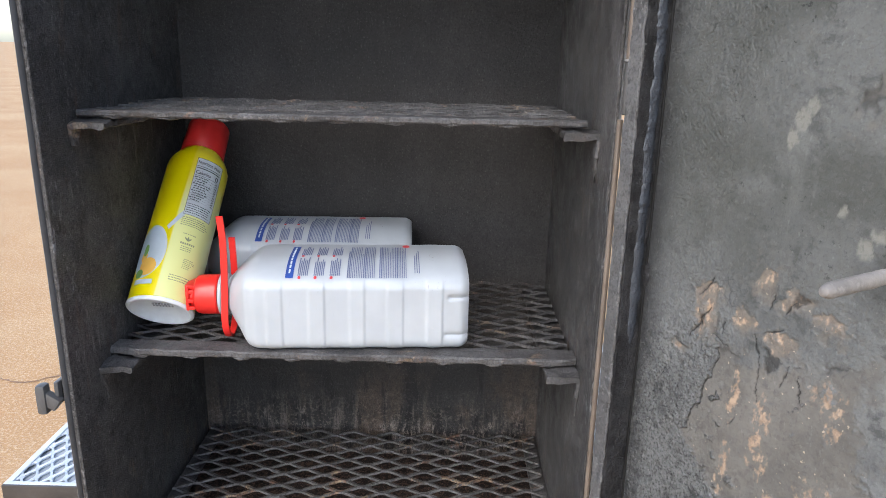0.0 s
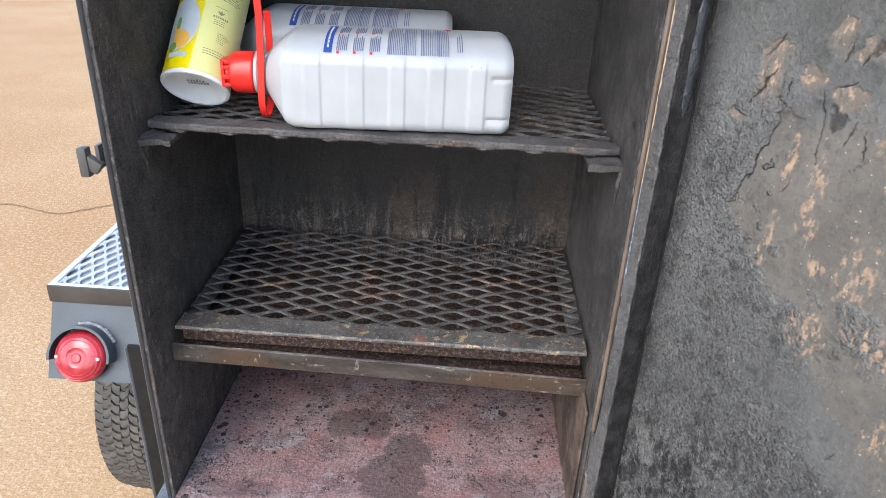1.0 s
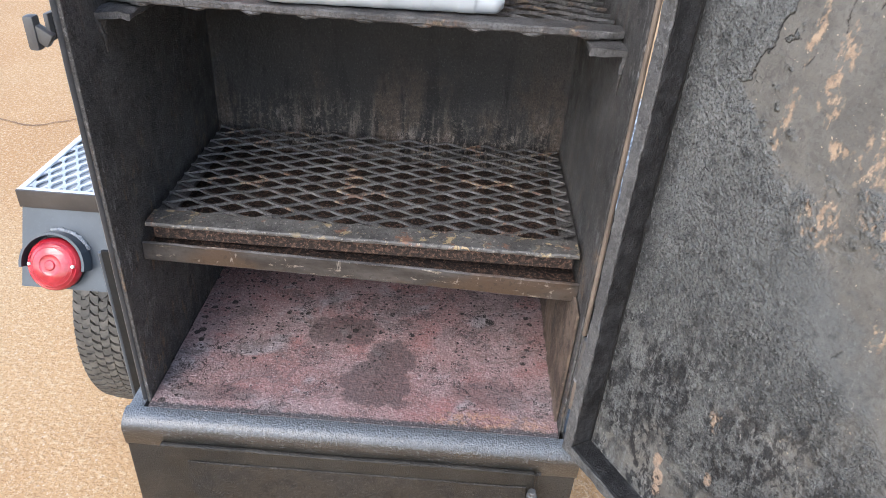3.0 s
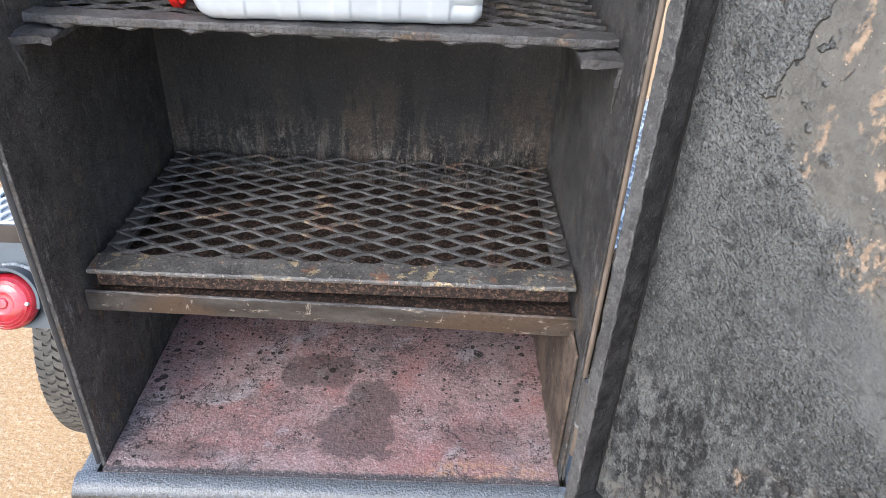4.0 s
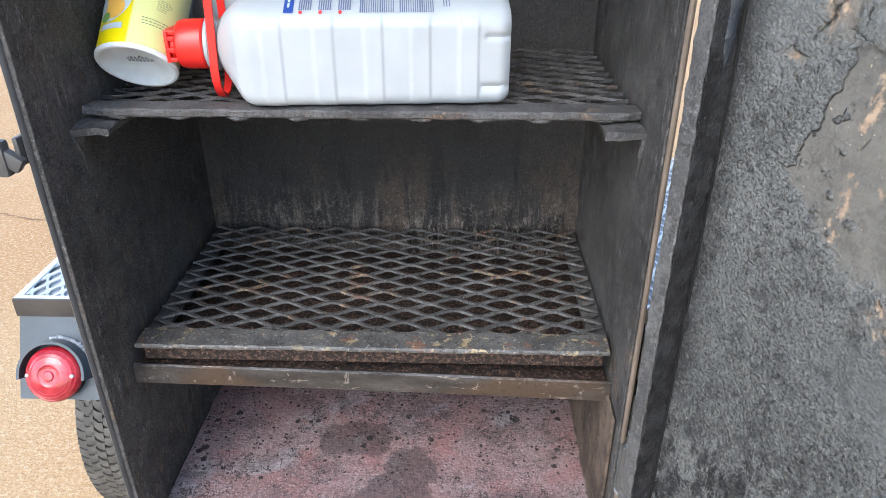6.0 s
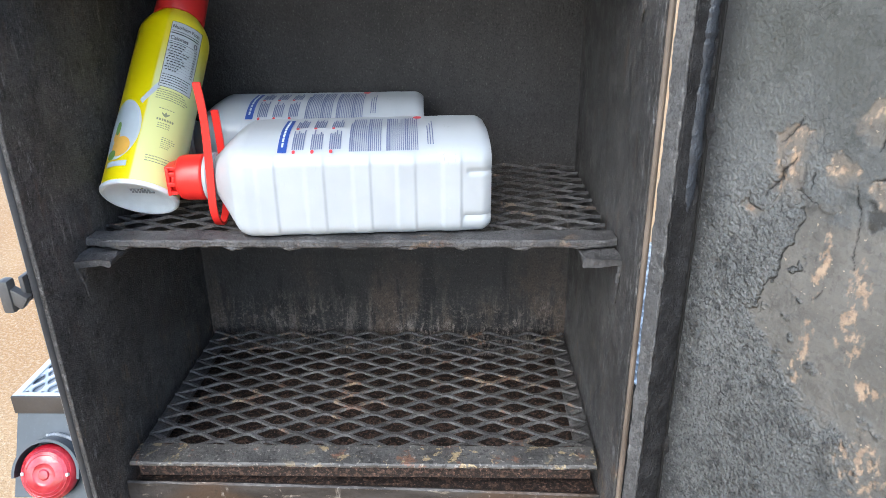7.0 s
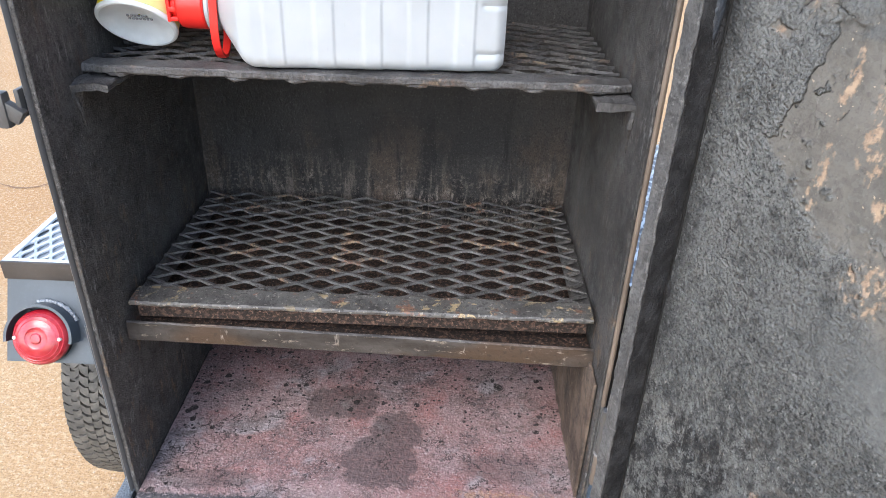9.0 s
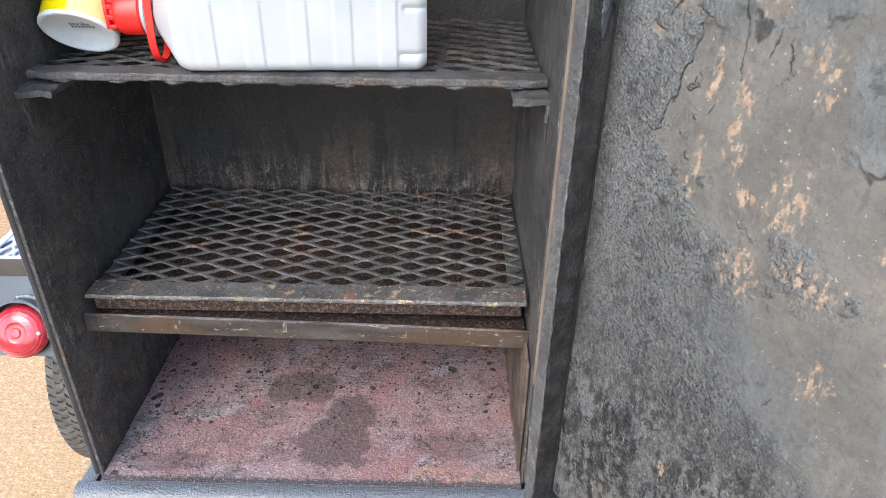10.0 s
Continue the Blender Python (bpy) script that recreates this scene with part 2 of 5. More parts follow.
    # darker band beside the hinge lip, uneven in width, fading out towards the bottom
    wavy_u = m.math("ADD", m.axis(0), m.math("MULTIPLY", m.math("SUBTRACT", m.noise(1.0, 5, 0.6, m.scaled(30, 30, 9)), 0.5), 0.03))
    lip_band = m.math("MULTIPLY", m.ramp(wavy_u, -0.092, -0.062, 0.85, 0.0), m.ramp(z, 0.84, 1.02))
    c = m.mix(lip_band, c, (0.017, 0.018, 0.02))
    fall = m.math("MULTIPLY", m.ramp(m.noise(1.0, 6, 0.72, m.scaled(80, 80, 9)), 0.52, 0.66, 0, 0.75), m.ramp(z, 1.0, 1.16, 1.0, 0.0))
    c = m.mix(fall, c, (0.17, 0.172, 0.168))
    pits = m.grit(330, 0.57, 0.65, 0.5)
    c = m.mix(m.math("MULTIPLY", pits, g), c, (0.02, 0.021, 0.022))
    knots = m.math("MULTIPLY", m.ramp(m.noise(270, 4, 0.65, m.scaled(1, 1, 0.5)), 0.57, 0.65), m.math("MULTIPLY", grain, 0.5))
    c = m.mix(knots, c, (0.014, 0.014, 0.015))
    specks = m.grit(300, 0.61, 0.69, 0.32, m.scaled(1, 1, 0.6))
    c = m.mix(m.math("MULTIPLY", specks, g), c, (0.36, 0.365, 0.36))
    flecks = m.math("MULTIPLY", m.ramp(m.noise(1.0, 3, 0.6, m.scaled(210, 210, 70)), 0.665, 0.71), m.ramp(z, 0.95, 1.12, 0.6, 0.0))
    c = m.mix(flecks, c, (0.38, 0.36, 0.32))
    soot = m.math("MULTIPLY", m.ramp(m.noise(1.0, 6, 0.78, m.scaled(120, 120, 60), 0.4), 0.47, 0.53), m.math("MULTIPLY", lows, m.ramp(m.noise(17, 4, 0.6), 0.43, 0.53)))
    c = m.mix(soot, c, (0.012, 0.012, 0.014))
    ash = m.math("MULTIPLY", m.ramp(m.noise(1.0, 5, 0.72, m.scaled(170, 170, 75)), 0.58, 0.66, 0, 0.8), m.math("MULTIPLY", m.ramp(z, 0.86, 1.15, 1.0, 0.0), m.ramp(m.noise(23, 3, 0.6), 0.46, 0.6)))
    c = m.mix(ash, c, (0.24, 0.24, 0.232))
    intact = m.math("MULTIPLY", m.math("SUBTRACT", 1.0, m.math("MULTIPLY", rust, 0.8)), m.math("SUBTRACT", 1.0, m.math("MULTIPLY", stripped, 0.5)))
    g2 = m.math("MULTIPLY", m.math("ADD", m.math("MULTIPLY", grain, 0.85), 0.15), intact)
    torn = m.warped(60, 0.012)
    narrow = m.flakes(300, torn)
    crusts = m.math("MULTIPLY", g, m.ramp(m.noise(20, 4, 0.6), 0.4, 0.6, 0.25, 1.0))
    c = m.mix(m.math("MULTIPLY", m.ramp(narrow, 0.74, 0.8, 0, 0.3), crusts), c, (0.2, 0.205, 0.2))
    c = m.mix(m.math("MULTIPLY", m.ramp(narrow, 0.22, 0.17, 0, 0.4), crusts), c, (0.025, 0.026, 0.027))
    gaps = m.math("MULTIPLY", m.ramp(m.cells(95, "DISTANCE_TO_EDGE", torn), 0.015, 0.05, 1, 0), m.math("MULTIPLY", m.ramp(m.noise(30, 4, 0.65), 0.56, 0.64), crusts))
    c = m.mix(m.math("MULTIPLY", gaps, 0.85), c, (0.008, 0.008, 0.009))
    c = m.mix(m.math("MULTIPLY", m.ramp(m.noise(520, 3, 0.6), 0.54, 0.62, 0, 0.7), g2), c, (0.016, 0.017, 0.018))
    c = m.mix(m.math("MULTIPLY", m.ramp(m.noise(430, 3, 0.6, m.scaled(1.1, 1, 0.8)), 0.6, 0.68, 0, 0.4), g2), c, (0.3, 0.303, 0.296))
    m.color(c)
    m.roughness(m.ramp(m.noise(60, 4), 0.3, 0.7, 0.48, 0.75))
    m.bump(m.math("MULTIPLY", m.ramp(m.noise(430, 3, 0.55), 0.3, 0.7), g2), 0.0017, 1.0)
    m.bump(m.math("MULTIPLY", m.math("SUBTRACT", m.math("MULTIPLY", narrow, 0.6), gaps), crusts), 0.0011, 1.0)
    m.bump(m.math("MULTIPLY", m.noise(260, 3, 0.6), g2), 0.0021, 1.0).bump(m.math("MULTIPLY", m.noise(150, 4, 0.65), g), 0.0011, 0.6).bump(m.noise(26, 4, 0.6), 0.002, 0.4)
    return m.m


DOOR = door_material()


def floor_material():
    m = Mat("burnt_floor_plate", 0.72, 0.0, 0.4)
    c = m.mix(m.ramp(m.noise(9, 5, 0.6, warp=0.3), 0.38, 0.66), (0.29, 0.162, 0.157), (0.31, 0.226, 0.227))
    grey = m.ramp(m.noise(13, 6, 0.68, warp=0.5), 0.52, 0.66, 0, 0.8)
    c = m.mix(grey, c, (0.34, 0.318, 0.33))
    redder = m.ramp(m.noise(15, 4, 0.6, m.scaled(1, 1.4, 1)), 0.55, 0.7, 0, 0.6)
    c = m.mix(redder, c, (0.31, 0.122, 0.118))
    x, y = m.axis(0), m.axis(1)

    def spot(cx, cy, rx, ry, soft=0.5):
        dx = m.math("DIVIDE", m.math("SUBTRACT", x, cx), rx)
        dy = m.math("DIVIDE", m.math("SUBTRACT", y, cy), ry)
        d = m.math("ADD", m.math("MULTIPLY", dx, dx), m.math("MULTIPLY", dy, dy))
        wob = m.math("MULTIPLY", m.math("SUBTRACT", m.noise(38, 6, 0.7), 0.5), 3.4)
        return m.ramp(m.math("ADD", d, wob), 1.0 - soft, 1.0 + soft, 1, 0)

    stains = m.math("MAXIMUM", spot(0.014, -0.016, 0.046, 0.043, 0.22), spot(-0.04, 0.076, 0.047, 0.03, 0.22))
    stains = m.math("MAXIMUM", stains, spot(0.03, 0.032, 0.031, 0.03, 0.22))
    stains = m.math("MAXIMUM", stains, m.math("MULTIPLY", spot(-0.17, -0.05, 0.05, 0.014), 0.7))
    stains = m.math("MAXIMUM", stains, m.math("MULTIPLY", spot(0.155, -0.02, 0.05, 0.022), 0.65))
    c = m.mix(m.math("MULTIPLY", stains, m.ramp(m.noise(190, 4, 0.7), 0.3, 0.6, 0.5, 0.8)), c, (0.085, 0.068, 0.067))
    zone = m.ramp(m.noise(10, 4), 0.35, 0.65, 0.35, 1.0)
    c = m.mix(m.math("MULTIPLY", m.grit(60, 0.5, 0.62, 0.4), zone), c, (0.12, 0.085, 0.085))
    c = m.mix(m.math("MULTIPLY", m.grit(230, 0.52, 0.6, 0.5), zone), c, (0.07, 0.052, 0.053))
    c = m.mix(m.math("MULTIPLY", m.grit(210, 0.56, 0.63, 0.32), m.math("SUBTRACT", 1.0, stains)), c, (0.5, 0.42, 0.4))
    many = m.math("MAXIMUM", m.ramp(m.axis(1), -0.06, 0.1, 0.0, 0.045), m.ramp(m.axis(0), -0.232, -0.185, 0.075, 0.0))
    torn = m.warped(150, 0.006)
    blots = m.math("MAXIMUM", m.dots(34, m.math("ADD", 0.05, m.math("MULTIPLY", many, 4.0)), 0.26, torn), m.dots(75, m.math("ADD", 0.04, m.math("MULTIPLY", many, 5.0)), 0.34, torn))
    blots = m.math("MAXIMUM", blots, m.dots(170, m.math("ADD", 0.02, m.math("MULTIPLY", many, 7.0)), 0.36, torn))
    c = m.mix(m.math("MULTIPLY", blots, 0.93), c, (0.012, 0.011, 0.011))
    crack = m.math("MULTIPLY", m.ridge(46, 0.018, warp=0.3), m.ramp(m.noise(13, 4), 0.46, 0.56))
    c = m.mix(m.math("MULTIPLY", crack, 0.85), c, (0.025, 0.02, 0.02))
    warm = m.math("MULTIPLY", spot(0.15, -0.066, 0.07, 0.014), m.grit(150, 0.45, 0.55))
    c = m.mix(m.math("MULTIPLY", warm, 0.55), c, (0.45, 0.26, 0.16))
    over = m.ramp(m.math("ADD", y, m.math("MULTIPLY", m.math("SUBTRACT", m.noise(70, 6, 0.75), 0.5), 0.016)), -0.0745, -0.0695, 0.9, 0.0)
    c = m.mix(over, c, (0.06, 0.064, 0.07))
    c = m.mix(m.math("MULTIPLY", m.ramp(m.noise(26, 6, 0.75, warp=0.6), 0.52, 0.6, 0, 0.55), m.math("SUBTRACT", 1.0, stains)), c, (0.11, 0.088, 0.09))
    c = m.mix(m.math("MULTIPLY", m.ramp(m.noise(430, 3, 0.6), 0.52, 0.6, 0, 0.6), m.ramp(m.noise(17, 4, 0.6), 0.42, 0.62, 0.25, 1.0)), c, (0.06, 0.044, 0.044))
    c = m.mix(m.math("MULTIPLY", m.ramp(m.noise(370, 3, 0.6), 0.57, 0.66, 0, 0.45), m.math("SUBTRACT", 1.0, stains)), c, (0.52, 0.44, 0.43))
    m.color(c)
    m.bump(m.noise(430, 3, 0.6), 0.0014, 0.9).bump(m.noise(200, 3, 0.6), 0.0022, 0.9).bump(m.noise(60, 4), 0.003, 0.6).bump(m.math("SUBTRACT", 1.0, crack), 0.002, 0.7)
    return m.m


FLOOR = floor_material()


def grate_material(name, rusty=0.6):
    m = Mat(name, 0.55, 0.0, 0.4)
    lo, hi = ((0.086, 0.083, 0.081), (0.165, 0.158, 0.154)) if rusty > 0.5 else ((0.052, 0.051, 0.052), (0.105, 0.102, 0.102))
    c = m.mix(m.ramp(m.noise(24, 4, 0.6), 0.35, 0.7), lo, hi)
    c = m.mix(m.ramp(m.noise(40, 4, 0.65), 0.55, 0.68, 0, 0.6), c, (0.075, 0.06, 0.052))
    r = m.ramp(m.noise(19, 5, 0.68, warp=0.4), 0.58, 0.64, 0, rusty)
    rc = m.mix(m.ramp(m.noise(75, 3), 0.42, 0.58), (0.2, 0.1, 0.06), (0.4, 0.29, 0.18))
    c = m.mix(m.math("MULTIPLY", r, m.ramp(m.noise(160, 3, 0.6), 0.4, 0.52)), c, rc)
    pale = m.grit(210, 0.6, 0.67, 0.4 if rusty > 0.5 else 0.2)
    c = m.mix(pale, c, (0.33, 0.30, 0.27))
    c = m.mix(m.grit(190, 0.54, 0.63, 0.6 if rusty > 0.5 else 0.4), c, (0.02, 0.018, 0.017))
    c = m.fine(c, 0.45, 0.14)
    m.color(c).bump(m.noise(420, 4, 0.65), 0.0014, 0.8).bump(m.noise(170, 3, 0.6), 0.0022, 0.7)
    return m.m


def crusted_bar_material():
    m = Mat("yellow_crusted_bar", 0.5, 0.0, 0.5)
    c = m.mix(m.ramp(m.noise(22, 4, 0.6), 0.35, 0.7), (0.06, 0.057, 0.054), (0.12, 0.115, 0.108))
    c = m.mix(m.ramp(m.noise(48, 5, 0.7), 0.58, 0.66, 0, 0.7), c, (0.22, 0.10, 0.055))
    few = m.ramp(m.noise(9, 2, 0.5), 0.42, 0.56)
    c = m.mix(m.math("MULTIPLY", m.ramp(m.noise(70, 5, 0.65, warp=0.4), 0.575, 0.605, 0, 0.9), few), c, (0.38, 0.29, 0.16))
    c = m.mix(m.grit(230, 0.6, 0.66, 0.5), c, (0.4, 0.37, 0.33))
    c = m.mix(m.grit(210, 0.56, 0.64, 0.6), c, (0.02, 0.018, 0.017))
    m.color(c).bump(m.noise(200, 3, 0.6), 0.002, 0.8)
    return m.m


CRUST_BAR = crusted_bar_material()
GRATE = grate_material("rusty_grate_steel", 0.75)
GRATE_DARK = grate_material("sooty_grate_steel", 0.35)


def baffle_material():
    m = Mat("heat_stained_bar", 0.42, 0.35, 0.5)
    c = m.mix(m.ramp(m.noise(1.0, 5, 0.6, m.scaled(9, 30, 30)), 0.35, 0.65), (0.04, 0.036, 0.034), (0.098, 0.092, 0.088))
    c = m.mix(m.ramp(m.noise(1.0, 3, 0.5, m.scaled(8, 20, 14)), 0.44, 0.58, 0, 0.8), c, (0.085, 0.056, 0.038))
    c = m.mix(m.ramp(m.noise(1.0, 6, 0.75, m.scaled(34, 60, 130)), 0.61, 0.66, 0, 0.7), c, (0.34, 0.3, 0.25))
    c = m.mix(m.ramp(m.noise(1.0, 5, 0.7, m.scaled(70, 70, 18)), 0.62, 0.72, 0, 0.8), c, (0.38, 0.35, 0.31))
    c = m.mix(m.grit(150, 0.57, 0.65, 0.4), c, (0.03, 0.025, 0.022))
    c = m.mix(m.grit(120, 0.66, 0.72, 0.4), c, (0.42, 0.38, 0.32))
    m.color(c).bump(m.noise(130, 3), 0.002, 0.8)
    return m.m


BAFFLE = baffle_material()


def crust_material():
    m = Mat("greasy_crust", 0.75, 0, 0.4)
    c = m.mix(m.ramp(m.noise(210, 3, 0.6), 0.45, 0.62), (0.016, 0.011, 0.009), (0.085, 0.05, 0.037))
    c = m.mix(m.ramp(m.noise(420, 3, 0.6), 0.6, 0.68, 0, 0.5), c, (0.3, 0.19, 0.14))
    m.color(c).bump(m.noise(260, 4, 0.7), 0.002, 1.0)
    return m.m


CRUST = crust_material()


def paint_material(name, col, rough, bump=0.0006, bscale=160, var=0.25, spec=0.5, speck=0.08, coat=0.0):
    m = Mat(name, rough, 0.0, spec)
    c = m.mix(m.ramp(m.noise(14, 5, 0.6), 0.35, 0.7), col, tuple(v * (1 + var) for v in col))
    c = m.mix(m.grit(160, 0.58, 0.68, speck), c, tuple(min(1, v * 2.4 + 0.02) for v in col))
    m.b.inputs["Coat Weight"].default_value = coat
    m.b.inputs["Coat Roughness"].default_value = 0.22
    m.color(c).bump(m.noise(bscale, 3, 0.55), bump, 0.8)
    m.roughness(m.ramp(m.noise(22, 4), 0.3, 0.7, rough * 0.8, min(1.0, rough * 1.25)))
    return m.m


BASE_PAINT = paint_material("thick_black_paint", (0.013, 0.0115, 0.0095), 0.46, 0.0026, 520, 1.2, 0.4, 0.35, 0.1)


def ledge_material():
    m = Mat("sheened_ledge_paint", 0.34, 0.0, 0.7)
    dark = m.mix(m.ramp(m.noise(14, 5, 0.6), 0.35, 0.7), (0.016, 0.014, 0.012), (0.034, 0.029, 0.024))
    # blue-grey sky sheen along the rounded top, put into the colour by height
    sky_sheen = m.ramp(m.math("ADD", m.axis(2), m.math("MULTIPLY", m.math("SUBTRACT", m.noise(90, 5, 0.7), 0.5), 0.012)), 0.742, 0.7535)
    c = m.mix(m.math("MULTIPLY", sky_sheen, 0.85), dark, (0.105, 0.122, 0.142))
    c = m.mix(m.grit(230, 0.55, 0.64, 0.55), c, (0.016, 0.015, 0.014))
    c = m.mix(m.grit(260, 0.6, 0.66, 0.35), c, (0.26, 0.28, 0.3))
    m.b.inputs["Coat Weight"].default_value = 0.7
    m.b.inputs["Coat Roughness"].default_value = 0.3
    m.color(c).bump(m.noise(480, 2, 0.5), 0.0026, 1.0)
    return m.m


LEDGE = ledge_material()
EDGE_BAR = paint_material("smooth_edge_bar_paint", (0.085, 0.085, 0.086), 0.42, 0.0003, 150, 0.4, 0.45)
# under-sheet slate with the mesh gaps' shade in its colour; also the weld's grey
SHEET_GREY = paint_material("gap_toned_slate", (0.24, 0.262, 0.285), 0.45, 0.0004, 90)
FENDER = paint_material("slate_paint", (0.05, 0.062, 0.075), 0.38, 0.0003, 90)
# pale slate for upward faces: the sky's reflection put into the colour
FENDER_TOP = paint_material("slate_paint_sky_sheen", (0.5, 0.53, 0.56), 0.4, 0.0004, 90)
BLACK = paint_material("black_paint", (0.012, 0.012, 0.012), 0.6, 0.0004, 120, 0.25, 0.2)
# brown of the rim is the ground's reflection put into the paint
RIM_BROWN = paint_material("ground_tinted_rim_paint", (0.055, 0.048, 0.043), 0.45, 0.0004, 120, 0.4, 0.35)
BROWN_PANEL = soot_steel("browned_panel_steel", (0.019, 0.016, 0.013), (0.034, 0.028, 0.022), (0.05, 0.032, 0.018), 0.3, False, 0.4).m
ZINC = paint_material("worn_grey_steel", (0.2, 0.2, 0.2), 0.4, 0.0006, 120, 0.5)
DARK_STEEL = paint_material("dark_hinge_steel", (0.07, 0.068, 0.066), 0.4, 0.0005, 200, 0.5)
HOOK = paint_material("worn_hook_steel", (0.06, 0.06, 0.061), 0.42, 0.0006, 120, 0.6)
WELD = paint_material("blue_grey_weld", (0.025, 0.029, 0.036), 0.4, 0.0022, 260, 0.8, 0.6, 0.3)
ASH = paint_material("ash_coated_steel", (0.15, 0.14, 0.13), 0.7, 0.0012, 260, 1.2, 0.4, 0.3)
HINGE = paint_material("rubbed_hinge_steel", (0.13, 0.105, 0.085), 0.38, 0.0005, 200, 0.6)


def tyre_material():
    m = Mat("tyre_rubber", 0.75, 0, 0.35)
    c = m.mix(m.ramp(m.noise(40, 4), 0.35, 0.7), (0.07, 0.066, 0.06), (0.12, 0.112, 0.1))
    m.color(c).bump(m.noise(260, 3), 0.0006, 0.7)
    return m.m


TYRE = tyre_material()


def ground_material():
    m = Mat("tan_concrete", 0.9, 0, 0.25)
    c = m.mix(m.ramp(m.noise(0.7, 6, 0.6), 0.35, 0.68), (0.42, 0.242, 0.113), (0.49, 0.322, 0.172))
    peb = m.noise(70, 3, 0.6)
    c = m.mix(m.ramp(peb, 0.48, 0.64, 0, 0.42), c, (0.66, 0.52, 0.35))
    c = m.mix(m.grit(95, 0.52, 0.63, 0.4), c, (0.3, 0.17, 0.085))
    stones = m.ramp(m.cells(52), 0.12, 0.22, 1, 0)
    stones = m.math("MULTIPLY", stones, m.ramp(m.noise(60, 2), 0.5, 0.6))
    c = m.mix(m.math("MULTIPLY", stones, 0.5), c, (0.68, 0.6, 0.5))
    stain = m.ramp(m.noise(3.2, 5, 0.65), 0.6, 0.74, 0, 0.35)
    c = m.mix(stain, c, (0.33, 0.2, 0.12))
    c = m.mix(m.ramp(m.noise(190, 3, 0.6), 0.56, 0.66, 0, 0.4), c, (0.24, 0.135, 0.07))
    c = m.mix(m.ramp(m.noise(160, 3, 0.6, m.scaled(1, 1.2, 1)), 0.58, 0.68, 0, 0.45), c, (0.76, 0.66, 0.52))
    m.color(c).bump(peb, 0.004, 0.9).bump(m.noise(130, 3), 0.003, 0.9)
    return m.m


GROUND = ground_material()


def white_plastic():
    m = Mat("white_hdpe", 0.36, 0, 0.45)
    c = m.mix(m.ramp(m.noise(20, 4), 0.3, 0.7), (0.38, 0.408, 0.434), (0.42, 0.45, 0.476))
    c = m.mix(m.ramp(m.noise(90, 5, 0.7), 0.66, 0.76, 0, 0.4), c, (0.55, 0.52, 0.47))
    scuff = m.math("MULTIPLY", m.ramp(m.noise(1.0, 5, 0.7, m.scaled(330, 330, 90)), 0.62, 0.68, 0, 0.75), m.ramp(m.noise(28, 3, 0.6), 0.5, 0.6))
    c = m.mix(m.math("MULTIPLY", scuff, m.ramp(m.axis(0), -0.07, -0.02, 0.12, 1.0)), c, (0.16, 0.14, 0.12))
    m.color(c)
    m.b.inputs["Subsurface Weight"].default_value = 0.25
    m.b.inputs["Subsurface Radius"].default_value = (0.01, 0.01, 0.011)
    m.bump(m.noise(26, 2), 0.0006, 0.2)
    return m.m


WHITE = white_plastic()


def plain(name, col, rough=0.4, metal=0.0, var=0.12):
    m = Mat(name, rough, metal)
    c = m.mix(m.ramp(m.noise(50, 4), 0.35, 0.7), col, tuple(min(1.0, v * (1 + var) + 0.003) for v in col))
    m.color(c).bump(m.noise(220, 3), 0.0002, 0.5)
    return m.m


RED = plain("red_plastic", (0.72, 0.025, 0.02), 0.32)
RED_CAP = plain("dark_red_cap", (0.5, 0.02, 0.018), 0.4)
INK_BLUE = plain("blue_ink", (0.02, 0.06, 0.27), 0.5)
INK_GREY = plain("slate_ink", (0.12, 0.145, 0.24), 0.5)
INK_BLACK = plain("black_ink", (0.02, 0.02, 0.02), 0.5)
INK_RED = plain("red_ink", (0.6, 0.05, 0.06), 0.5)
PANEL_WHITE = plain("label_grey_white", (0.5, 0.55, 0.56), 0.4)
CAN_WHITE = plain("can_base_enamel", (0.66, 0.7, 0.72), 0.3)
STAMP_GREY = plain("faint_stamp_ink", (0.3, 0.31, 0.33), 0.5)
PAN_GREY = plain("label_pan_grey", (0.45, 0.52, 0.56), 0.4)
FOOD = plain("label_food_yellow", (0.75, 0.42, 0.08), 0.4)
HERB = plain("label_herb_green", (0.16, 0.3, 0.07), 0.4)
INK_OLIVE = plain("label_olive_ink", (0.24, 0.27, 0.16), 0.4)


def can_material():
    m = Mat("printed_yellow_can", 0.3, 0, 0.5)
    # printed areas round the can: angle about the axis
    x, y, z = m.axis(0), m.axis(1), m.axis(2)
    a = m.math("ARCTAN2", y, x)
    side = m.math("ADD", a, m.math("MULTIPLY", z, -0.4))
    pale_z = m.ramp(z, 0.11, 0.165, 1, 0)
    f = m.math("MULTIPLY", m.ramp(side, -1.48, -1.41), 1.0)
    c = m.mix(m.math("MULTIPLY", f, m.math("ADD", m.math("MULTIPLY", pale_z, 0.75), 0.1)), (0.80, 0.66, 0.0), (0.70, 0.75, 0.36))
    c = m.mix(m.ramp(m.noise(60, 4, 0.65), 0.64, 0.72, 0, 0.3), c, (0.45, 0.4, 0.1))
    m.color(c)
    return m.m


CAN = can_material()


